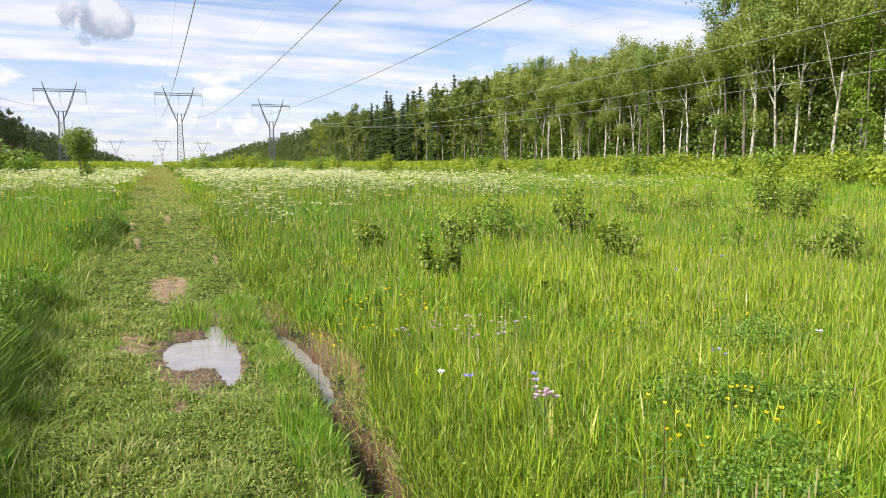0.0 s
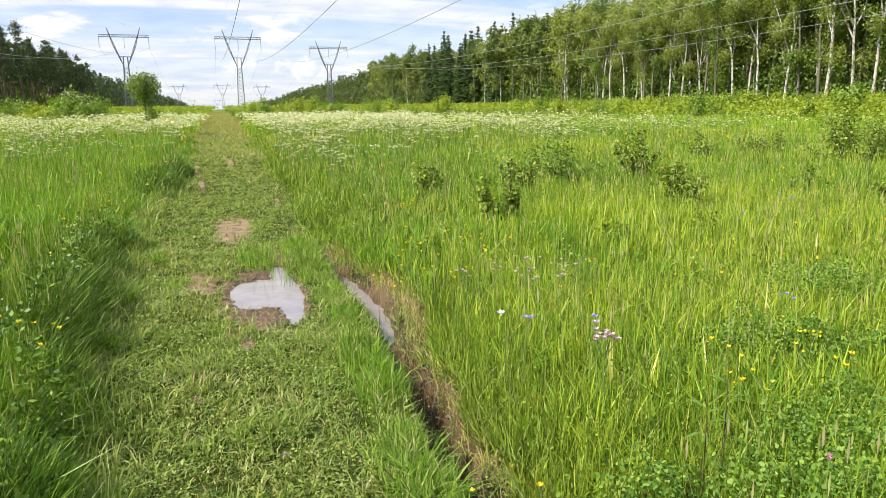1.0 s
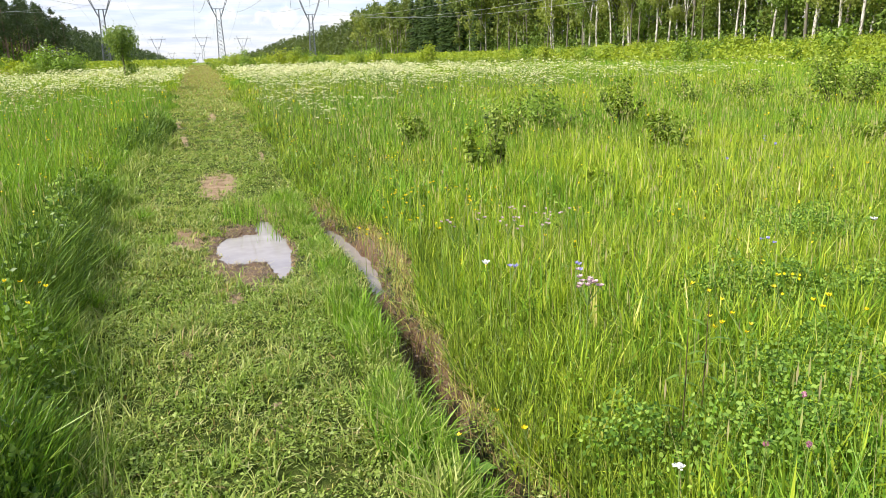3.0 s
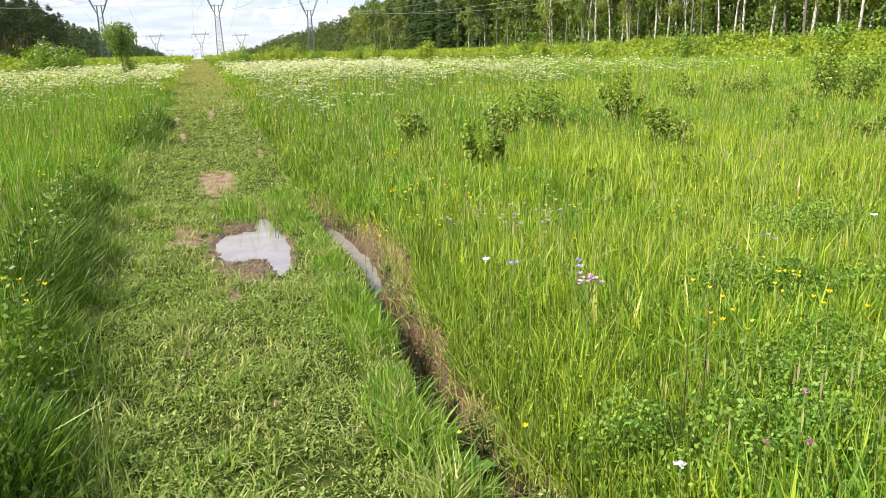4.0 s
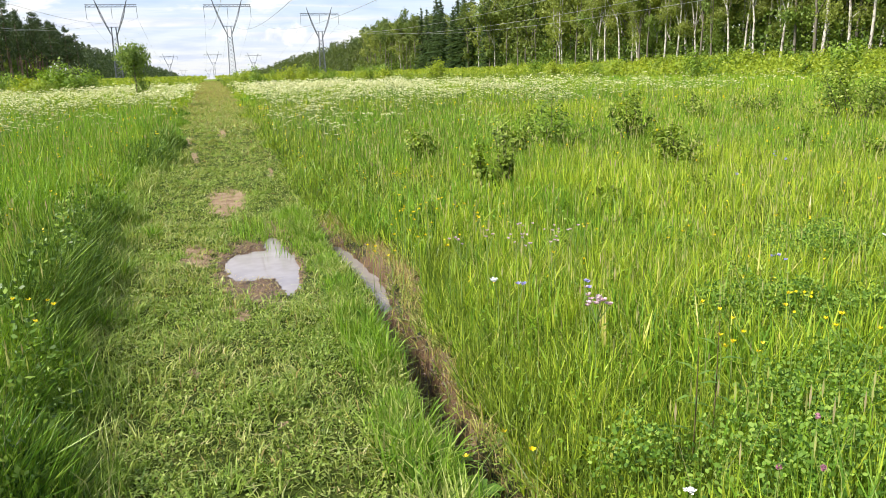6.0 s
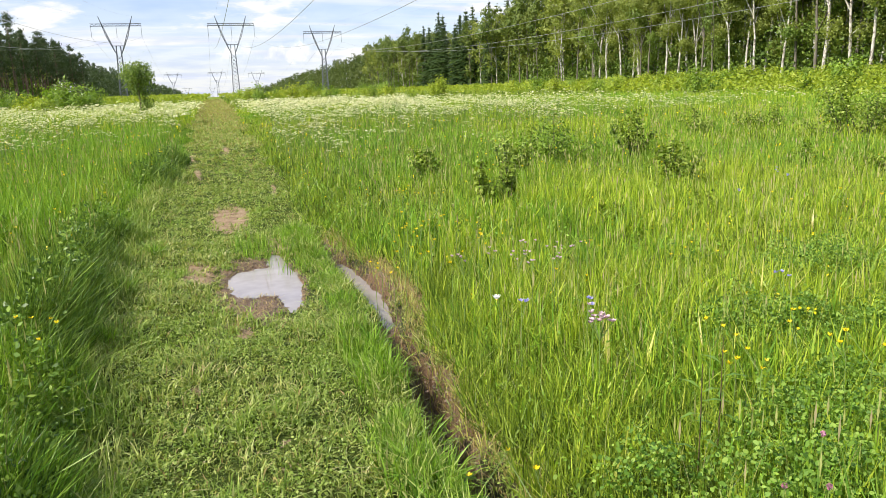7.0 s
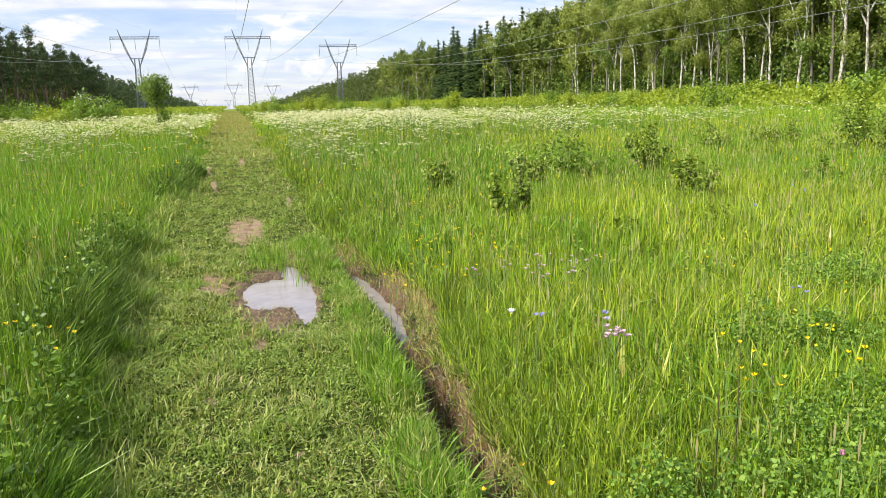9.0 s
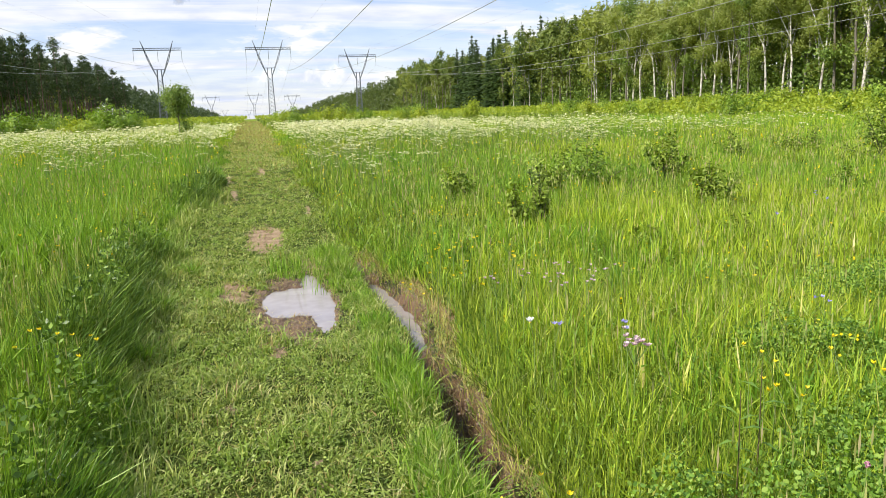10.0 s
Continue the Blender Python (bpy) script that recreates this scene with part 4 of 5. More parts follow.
def spruce(name, label, seed, height, width, tiers, bark, leaf, cards=3):
    rng = np.random.default_rng(seed)
    t = thing(name, label, "tree", "trees of the wood's edge")
    wood, crown = Geo(), Geo()
    wood.tube(trunk_path(height, rng, 0.005, 7, 0.05), height * 0.009 * (1 - np.linspace(0, 1, 7)) + 0.02, 6)
    for i in range(tiers):
        u = 0.06 + 0.93 * i / tiers
        reach = width * (1 - u) ** 0.72 * (0.85 + 0.3 * rng.uniform()) + 0.10
        for j in range(9):
            a = rng.uniform(0, 6.28)
            r1 = reach * rng.uniform(0.65, 1.15)
            tip = np.array([math.cos(a), math.sin(a), 0]) * r1
            side = np.array([-math.sin(a), math.cos(a), 0])
            z = height * u + rng.normal(0, 0.2)
            for c in range(cards):
                f0, f1 = c / cards, (c + 1.15) / cards
                p, q = tip * f0, tip * f1
                wdt = (0.30 + 0.10 * r1) * rng.uniform(0.7, 1.2)
                dz0, dz1 = -0.30 * r1 * f0 ** 1.3, -0.30 * r1 * f1 ** 1.3 + (0.12 if c == cards - 1 else -0.25)
                mid = (p + q) / 2
                crown.put([p + [0, 0, z + dz0], mid + side * wdt + [0, 0, z + (dz0 + dz1) / 2 - 0.25], q + [0, 0, z + dz1], mid - side * wdt + [0, 0, z + (dz0 + dz1) / 2 - 0.25]], [[0, 1, 2, 3]])
    part("trunk", wood, bark, t, smooth=True)
    part("crown", crown, leaf, t)
    return t


def pine(name, label, seed, height, leaves, size):
    rng = np.random.default_rng(seed)
    t = thing(name, label, "tree", "pines of the far wood")
    wood, crown = Geo(), Geo()
    main = trunk_path(height * 0.97, rng, 0.01, 7, 0.15)
    wood.tube(main, height * 0.008 * (1 - np.linspace(0, 1, 7) * 0.8) + 0.02, 6)
    n_l = 15
    for i in range(n_l):
        s = 0.42 + 0.57 * (i + rng.uniform()) / n_l
        ln = (3.0 * (1.05 - s) ** 0.6 + 0.5) * rng.uniform(0.7, 1.25)
        p = limb_path(along(main, s), i * 2.4 + rng.normal(0, 0.5), radians(rng.uniform(0, 30)), ln, rng, 3)
        wood.tube(p, [0.07, 0.045, 0.02], 4)
        for q in (0.55, 1.0):
            n = leaves // (2 * n_l)
            d = rng.normal(size=(n, 3)) * np.array([0.75, 0.75, 0.38])
            crown.leaves(along(p, q) + d, size * rng.uniform(0.6, 1.2, n), rng, tri=True)
    n = leaves // 10
    crown.leaves(along(main, 0.99) + rng.normal(size=(n, 3)) * [0.6, 0.6, 0.6], size, rng, 0.5)
    part("trunk", wood, PINE_BARK, t, smooth=True)
    part("crown", crown, PINE_LEAF, t)
    return t


def shrub(name, label, seed, height, width, leaves, size, leaf, group, stems=9, flat=0.2, airy=False):
    rng = np.random.default_rng(seed)
    t = thing(name, label, "shrub", group)
    wood, crown = Geo(), Geo()
    for i in range(stems):
        az = i * 2.4 + rng.normal(0, 0.3)
        p = limb_path((rng.normal(0, width * 0.08), rng.normal(0, width * 0.08), -0.02), az, radians(rng.uniform(max(26.0, 82 - 45 * width / height) if airy else 48, 84)), height * rng.uniform(0.5 if airy else 0.65, 1.15), rng, 5, 0.05)
        wood.tube(p, np.linspace(0.012 * height + 0.002, 0.003, 5), 3)
        n = leaves // stems
        u = rng.uniform(0.25, 1.0, n) ** 0.8
        c = np.array([along(p, q) for q in u]) + rng.normal(size=(n, 3)) * np.array([1, 1, 0.8]) * width * ((0.045 if airy else 0.10) + 0.06 * rng.uniform(size=(n, 1)))
        c[:, 2] = np.maximum(c[:, 2], 0.05)
        face = np.stack([c[:, 0], c[:, 1], 0.5 * (c[:, 2] - 0.4 * height)], 1) / (0.4 * width) + np.array([0, 0, 0.5])
        crown.leaves(c, size * rng.uniform(0.6, 1.2, n), rng, 0.6, flat, tri=not airy, out=0.8 * face)
    part("branch", wood, TWIG, t, smooth=True)
    part("foliage", crown, leaf, t)
    return t


def spread_out(source, places, rng, lo=0.85, hi=1.15, tall=None):
    """The source moves to the first place; copies stand at the rest."""
    for k, (x, y) in enumerate(places):
        s = rng.uniform(lo, hi) * (tall(x, y) if tall else 1.0)
        z = float(ground_z(x, y))
        m = Matrix.Translation((x, y, z - 0.02)) @ Matrix.Rotation(rng.uniform(0, 6.28), 4, "Z") @ Matrix.Diagonal((s, s, s * rng.uniform(0.92, 1.1), 1))
        if k == 0:
            source.matrix_basis = m
            first = source
        else:
            c = copy_thing(first, Matrix.Identity(4))
            c.matrix_basis = m


def build_right_wood():
    rng = np.random.default_rng(5)
    near = [broadleaf("birch_tree", "tall white-barked birch with airy yellow-green crown", 100 + i, 23.5, 0.24 + 0.09 * (i % 3), 3.0, 6800, 0.19, BIRCH_BARK if i < 4 else DARK_BARK, BIRCH_LEAF, 0.0088, 2 + i % 2, 0.07, 0.35) for i in range(5)]
    near += [broadleaf("aspen_tree", "tall aspen with a dense rounded green crown", 120 + i, 24.5, 0.22, 3.4, 6500, 0.20, DARK_BARK, ASPEN_LEAF, 0.008, 1, 0.03) for i in range(3)]
    far = [broadleaf("birch_tree", "slim birch of the wood's edge with light bark", 140 + i, 23.0, 0.32, 3.1, 1250, 0.41, BIRCH_BARK if i < 2 else DARK_BARK, BIRCH_LEAF, 0.0075, 1, 0.04, 0.3) for i in range(3)]
    far += [broadleaf("aspen_tree", "green broadleaved tree in the wood", 150 + i, 23.5, 0.2, 3.4, 1300, 0.43, DARK_BARK, WOOD_LEAF, 0.008, 1, 0.03) for i in range(3)]
    spr = [spruce("spruce_tree", "dark pointed spruce standing above the wood", 160 + i, 26.0, 3.7 + 0.5 * i, 27, DARK_BARK, SPRUCE_LEAF) for i in range(4)]
    spots = {id(t): [] for t in near + far + spr}
    y = 36.0
    while y < 430:
        for row, (x0, gap) in enumerate(((84, 1.0), (88.5, 1.0), (94, 1.15), (101, 1.3))):
            xx, yy = x0 + rng.normal(0, 1.3), y + rng.uniform(-1.6, 1.6)
            if (row > 1 and y > 150 and rng.uniform() < 0.4) or (row == 3 and y > 260):
                continue
            if 222 < y < 304 and row < 3 and rng.uniform() < (0.72, 0.6, 0.4)[row]:
                t = spr[rng.integers(4)]
            elif y < 165 and row < 2:
                t = near[rng.choice(8, p=[0.15] * 5 + [0.25 / 3] * 3)]
            else:
                t = far[rng.choice(6, p=[0.2] * 3 + [0.4 / 3] * 3 if y < 185 else [0.08] * 3 + [0.76 / 3] * 3)]
            spots[id(t)].append((xx, yy))
        y += 3.7 if y < 165 else 4.6
    skyline = lambda x, y: float(np.interp(y, (94, 99, 106, 112, 119, 126, 134, 141, 151, 160, 168, 187, 203, 220, 260, 376, 430), (1.20, 1.02, 0.92, 0.92, 1.00, 1.08, 0.96, 1.06, 1.15, 1.16, 1.10, 1.04, 1.08, 1.10, 0.98, 1.10, 1.06)))
    for t in near + far:
        spread_out(t, spots[id(t)], rng, 0.84, 1.0, skyline)
    for t in spr:
        spread_out(t, spots[id(t)], rng, 0.74, 1.14)
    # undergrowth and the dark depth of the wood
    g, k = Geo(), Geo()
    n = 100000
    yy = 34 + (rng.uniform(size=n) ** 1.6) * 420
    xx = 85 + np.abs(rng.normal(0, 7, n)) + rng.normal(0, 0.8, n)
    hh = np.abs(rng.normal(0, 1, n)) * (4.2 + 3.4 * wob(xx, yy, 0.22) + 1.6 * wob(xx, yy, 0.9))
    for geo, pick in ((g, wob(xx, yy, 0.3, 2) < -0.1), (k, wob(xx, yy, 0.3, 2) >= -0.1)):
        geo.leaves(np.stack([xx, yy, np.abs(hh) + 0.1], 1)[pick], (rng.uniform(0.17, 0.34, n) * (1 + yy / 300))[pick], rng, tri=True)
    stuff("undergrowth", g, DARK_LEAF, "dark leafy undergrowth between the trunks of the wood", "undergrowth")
    stuff("young_growth", k, ASPEN_LEAF, "green young growth along the wood's edge", "undergrowth")
    # far woods to the horizon, right and left
    for name, x0, y0, sgn, leaf, lab in (("far_wood", 85, 425, 1, FAR_LEAF, "distant mixed wood running to the horizon"), ("far_pine_wood", -76, 520, -1, PINE_LEAF, "distant dark pine wood running to the horizon")):
        g = Geo()
        y, step = float(y0), 5.0
        while y < 2000:
            for row in range(3 if y < 900 else 2):
                tall = rng.uniform(19, 25.5) + (4.0 if sgn < 0 else 0)
                wide = tall * rng.uniform(0.09, 0.14)
                n = int(max(40, 210 - y * 0.11))
                u = rng.uniform(0.0, 1, n) ** 0.8
                taper = np.sin(np.clip(1.05 - u, 0, 1) ** (0.55 if sgn > 0 else 0.8) * np.pi * 0.6) * wide
                a = rng.uniform(0, 6.283, n)
                cx, cy = x0 + sgn * (row * 5.5 + rng.normal(0, 1.2)), y + rng.uniform(-2, 2)
                pts = np.stack([cx + np.cos(a) * taper * rng.uniform(0.5, 1.1, n), cy + np.sin(a) * taper, u * tall + fall(cy)], 1)
                g.leaves(pts, rng.uniform(0.42, 0.8, n) * (0.55 + y / 1100), rng, tri=True)
            y += step
            step = 5.0 + (y - y0) * 0.006
        stuff(name, g, leaf, lab, "wood")
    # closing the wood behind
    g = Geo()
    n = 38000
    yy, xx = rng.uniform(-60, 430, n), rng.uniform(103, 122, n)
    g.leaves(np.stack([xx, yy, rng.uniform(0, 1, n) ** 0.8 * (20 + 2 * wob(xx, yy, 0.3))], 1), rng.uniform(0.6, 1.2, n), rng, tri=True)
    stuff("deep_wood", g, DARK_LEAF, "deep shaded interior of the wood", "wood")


def build_left_wood():
    rng = np.random.default_rng(6)
    kinds = [pine("pine_tree", "tall pine with bare reddish trunk and dark crown", 200 + i, 29.0, 1300, 0.36) for i in range(4)]
    kinds.append(broadleaf("birch_tree", "birch among the pines with green crown", 210, 19.0, 0.3, 2.6, 800, 0.4, BIRCH_BARK, BIRCH_LEAF, 0.0075, 1, 0.03, 0.3))
    spots = {id(t): [] for t in kinds}
    y = 150.0
    while y < 520:
        for x0 in (-76, -82, -90):
            t = kinds[rng.choice(5, p=[0.235] * 4 + [0.06])]
            spots[id(t)].append((x0 + rng.normal(0, 1.4), y + rng.uniform(-2, 2)))
        y += 5.0 if y < 300 else 7.5
    for t in kinds:
        spread_out(t, spots[id(t)], rng, 0.86, 1.1)
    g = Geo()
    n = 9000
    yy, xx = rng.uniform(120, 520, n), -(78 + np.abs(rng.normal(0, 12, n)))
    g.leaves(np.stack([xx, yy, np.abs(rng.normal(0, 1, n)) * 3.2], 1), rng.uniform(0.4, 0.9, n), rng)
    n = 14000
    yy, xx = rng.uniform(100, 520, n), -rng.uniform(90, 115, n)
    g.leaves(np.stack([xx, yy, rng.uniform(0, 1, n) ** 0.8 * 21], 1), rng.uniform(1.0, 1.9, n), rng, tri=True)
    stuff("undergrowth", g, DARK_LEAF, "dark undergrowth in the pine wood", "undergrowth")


build_right_wood()
build_left_wood()


# ---- shrub belts ----
def build_shrubs():
    rng = np.random.default_rng(7)
    kinds = [shrub("willow_shrub", "dense yellow-green willow shrub in the meadow belt", 300 + i, 2.1, 2.3, 850, 0.125, SHRUB_LEAF, "shrubs before the wood") for i in range(4)]
    kinds += [shrub("willow_shrub", "fresh green willow shrub before the wood", 310 + i, 2.4, 2.2, 850, 0.125, BRIGHT_LEAF, "shrubs before the wood") for i in range(2)]
    spots = {id(t): [] for t in kinds}
    for _ in range(230):
        y = 18 + 130 * rng.uniform() ** 1.3
        x = rng.uniform(29 + 0.16 * y, 83)
        spots[id(kinds[rng.choice(6, p=[0.2] * 4 + [0.1] * 2)])].append((x, y))
    for _ in range(45):
        y = rng.uniform(58, 125)
        x = -y * math.tan(radians(rng.uniform(7.5, 24)))
        spots[id(kinds[rng.choice(6, p=[0.05] * 4 + [0.4] * 2)])].append((x, y))
    for _ in range(24):
        y = rng.uniform(85, 180)
        x = rng.uniform(4, 0.3 * y)
        spots[id(kinds[rng.integers(6)])].append((x, y))
    for t in kinds:
        spread_out(t, spots[id(t)], rng, 0.7, 1.25)
    g = Geo()
    n = 105000
    yy = 18 + 480 * rng.uniform(size=n) ** 1.7
    edge = np.minimum(29 + 0.16 * yy, 70)
    xx = edge + (84 - edge) * rng.uniform(size=n)
    left = rng.uniform(size=n) < 0.25
    xx = np.where(left, -75 + np.abs(rng.normal(0, 30, n)), xx)
    yy = np.where(left, yy + 70, yy)
    cross = (rng.uniform(size=n) < 0.12) & ~left
    xx, yy = np.where(cross, rng.uniform(-60, 60, n), xx), np.where(cross, rng.uniform(95, 420, n), yy)
    ok = np.abs(xx - 0.3) > 2.0
    xx, yy, n = xx[ok], yy[ok], ok.sum()
    top = np.clip(1.35 + 0.7 * wob(xx, yy, 0.5) + 0.45 * wob(xx, yy, 1.7), 0.3, 2.6)
    g.leaves(np.stack([xx, yy, top * rng.uniform(0, 1, n) ** 0.5], 1), rng.uniform(0.075, 0.14, n) * (1 + yy / 120), rng, tri=True)
    stuff("shrub_thicket", g, SHRUB_LEAF, "low yellow-green thicket of shrubs before the wood", "thicket")


build_shrubs()


# ---- power lines ----
def pylon(at, height=31.0):
    t = thing("pylon", "grey steel lattice pylon with V-shaped head", "pylon", "pylons along the clearing", at)
    k = height / 31.0
    neck, bar_z, arm_z, tip_z = 16.6 * k, 20.3 * k, 27.5 * k, 31.0 * k
    body = Geo()
    w0, w1 = 1.35, 0.75
    levels = np.linspace(0, neck, 12)
    half = lambda z: w0 + (w1 - w0) * z / neck
    for sx in (-1, 1):
        for sy in (-1, 1):
            body.bar((sx * w0, sy * w0, -0.2), (sx * w1, sy * w1, bar_z), 0.13)
    for a, b in zip(levels[:-1], levels[1:]):
        p, q = half(a), half(b)
        for s in (-1, 1):
            for one, two in (((-p, s * p, a), (q, s * q, b)), ((p, s * p, a), (-q, s * q, b)), ((s * p, -p, a), (s * q, q, b)), ((s * p, p, a), (s * q, -q, b))):
                body.bar(one, two, 0.055, 3)
    body.bar((-2.0, 0, bar_z), (2.0, 0, bar_z), 0.12)
    part("tower_body", body, STEEL, t)
    for s in (-1, 1):
        g = Geo()
        foot, tip = np.array([s * w1 * 0.9, 0, neck]), np.array([s * 5.9, 0, tip_z])
        for sy in (-1, 1):
            for o in (0.0, 0.55):
                mid = (foot + tip) / 2 + np.array([s * o, sy * 0.45, 0])
                g.bar(foot + [0, sy * 0.3, 0], mid, 0.10)
                g.bar(mid, tip, 0.10)
        for i in range(9):
            u, v = i / 9, (i + 1) / 9
            b0, b1 = 0.55 * (1 - abs(2 * u - 1)), 0.55 * (1 - abs(2 * v - 1))
            g.bar(foot * (1 - u) + tip * u + [s * b0, 0.3, 0], foot * (1 - v) + tip * v + [0, -0.3, 0], 0.05, 3)
            g.bar(foot * (1 - u) + tip * u + [0, -0.3, 0], foot * (1 - v) + tip * v + [s * b1, 0.3, 0], 0.05, 3)
        part("head_arm", g, STEEL, t)
    g = Geo()
    for sy in (-0.4, 0.4):
        g.bar((-8.9, sy, arm_z), (8.9, sy, arm_z), 0.10)
        g.bar((-8.9, sy * 0.6, arm_z + 0.8), (8.9, sy * 0.6, arm_z + 0.8), 0.09)
        for i in range(24):
            x0, x1 = -8.9 + 17.8 * i / 24, -8.9 + 17.8 * (i + 1) / 24
            g.bar((x0, sy, arm_z + (0.8 if i % 2 else 0)), (x1, sy, arm_z + (0 if i % 2 else 0.8)), 0.045, 3)
    part("crossarm", g, STEEL, t)
    for x in (-8.75, 0, 8.75):
        g = Geo()
        rad = [0.03 if i % 2 else 0.14 for i in range(31)]
        g.tube([(x, 0, arm_z - 0.1 - 3.9 * i / 30) for i in range(31)], rad, 6)
        part("insulator_string", g, GLASS_STRING, t)
    return t


TOWERS = [(-32.8, 312.0), (8.8, 314.0), (50.9, 360.0), (-39.8, 850.0), (4.6, 820.0), (47.0, 868.0), (-52.0, 1650.0), (-2.6, 1690.0)]
for tx, ty in TOWERS:
    pylon((tx, ty, float(fall(ty))))


def wire(name, label, a, b, low, radius):
    """A cable from a to b that sags to its low point: (how far along, height)."""
    n = 60
    a, b = np.array(a), np.array(b)
    u = np.linspace(0, 1, n)
    p = a + (b - a) * u[:, None]
    p[:, 2] += (low[1] - (a[2] + (b[2] - a[2]) * low[0])) * u * (1 - u) / (low[0] * (1 - low[0]))
    g = Geo()
    g.tube(p, np.full(n, radius), 5)
    me = g.mesh(name, True)
    me.materials.append(CABLE)
    tagged(new(name, me), label, "power cable", "cables of the power lines")


# each line: the near pylon, how far its cables swing aside at the next one behind, the heights of the three low points
for (lx, ly), (nx, ny), swing, lows in zip(TOWERS[:3], TOWERS[3:6], ((0, 0, 0), (3.4, 0, 0), (0, 0, 0)), ((9.3, 9.3, 11.2), (9.0, 9.0, 8.9), (9.8, 9.0, 8.9))):
    back = -150.0
    for off, aside, low in zip((-8.75, 0, 8.75), swing, lows):
        wire("power_cable", "grey sagging cable of the high-voltage line", (lx + off + aside, back, 23.5), (lx + off, ly, 23.5), (0.5, low), 0.028)
        wire("power_cable", "grey sagging cable far along the clearing", (lx + off, ly, 23.5), (nx + off, ny, 23.5 + float(fall(ny))), (0.5, 6.0), 0.03)
    for off in (-5.9, 5.9):
        wire("ground_wire", "thin earth wire above the power cables", (lx + off, back, 31.0), (lx + off, ly, 31.0), (0.5, 21.0), 0.010)


# ---- sapling and meadow bushes ----
sap = broadleaf("sapling", "young bright green tree standing alone in the meadow", 402, 3.0, 0.22, 1.1, 4200, 0.078, TWIG, ASPEN_LEAF, 0.009, 2, 0.02)
sap.matrix_basis = Matrix.Translation((-3.95, 45.0, 0)) @ Matrix.Diagonal((0.85, 0.85, 1.02, 1))
sap["group"] = "young trees in the meadow"
edge_tree = broadleaf("aspen_tree", "bright sunlit aspen before the wood's edge", 405, 20.0, 0.10, 3.2, 6000, 0.19, DARK_BARK, BRIGHT_LEAF, 0.008, 1, 0.02)
edge_tree.matrix_basis = Matrix.Translation((80.0, 66.5, 0))

BUSHES = [(3.28, 9.0, 0.74, 0.30), (3.64, 9.1, 0.78, 0.14), (5.1, 12.4, 0.95, 0.62), (6.25, 13.6, 1.08, 1.25), (3.4, 12.4, 0.7, 0.5), (8.2, 13.6, 1.05, 0.65), (6.6, 9.7, 0.74, 0.85), (4.1, 7.1, 0.36, 0.25),
          (14.5, 17.6, 1.0, 0.95), (14.9, 14.7, 1.65, 1.6), (10.1, 8.8, 0.92, 0.75), (5.34, 7.4, 0.42, 0.3), (13.0, 18.2, 0.85, 0.8), (9.6, 10.6, 0.52, 0.6)]
for i, (bx, by, bh, bw) in enumerate(BUSHES):
    lab = "small willow bush with grey-green leaves in the grass" if bh < 1.2 else "larger green willow bush in the meadow"
    b = shrub("willow_bush", lab, 420 + i, bh * 0.95, bw * 1.35, int(420 + 1150 * bh * bw), 0.032 + 0.007 * bh, BRIGHT_LEAF if i in (3, 13) else WILLOW_LEAF, "bushes in the meadow", 6 + int(4 * bw), 0.2, True)
    b.matrix_basis = Matrix.Translation((bx, by, float(ground_z(bx, by)) - 0.01))


# ---- flowers ----
def umbel_into(stem, head, x, y, z, h, rng, big=1.0, heads=5, bits=9):
    """One white umbellifer: stem, side rays and flat heads of small florets."""
    lean = rng.normal(0, 0.05, 2)
    top = np.array([x + lean[0], y + lean[1], z + h])
    if stem:
        stem.tube([(x, y, z), (x + lean[0] * 0.4, y + lean[1] * 0.4, z + h * 0.55), top], [0.006 * big, 0.005 * big, 0.003 * big], 3)
    for i in range(heads):
        a = rng.uniform(0, 6.28)
        r = (0 if i == 0 else rng.uniform(0.08, 0.24)) * big
        c = top + np.array([math.cos(a) * r, math.sin(a) * r, -0.35 * r + rng.normal(0, 0.03)])
        if i and stem:
            stem.bar(top - [0, 0, 0.2 * big], c, 0.0025 * big, 3)
        rad = rng.uniform(0.035, 0.06) * big
        d = rng.normal(size=(bits, 3)) * [rad * 0.65, rad * 0.65, 0.008] * (0.62 if isinstance(head, list) else 1.0)
        if isinstance(head, list):
            head.append(Geo())
        (head[-1] if isinstance(head, list) else head).leaves(c + d, 0.018 * big * (8 / bits) ** 0.5 * rng.uniform(0.8, 1.4, bits) * (0.8 if bits > 9 else 1.0), rng, 0.9, 0.8)


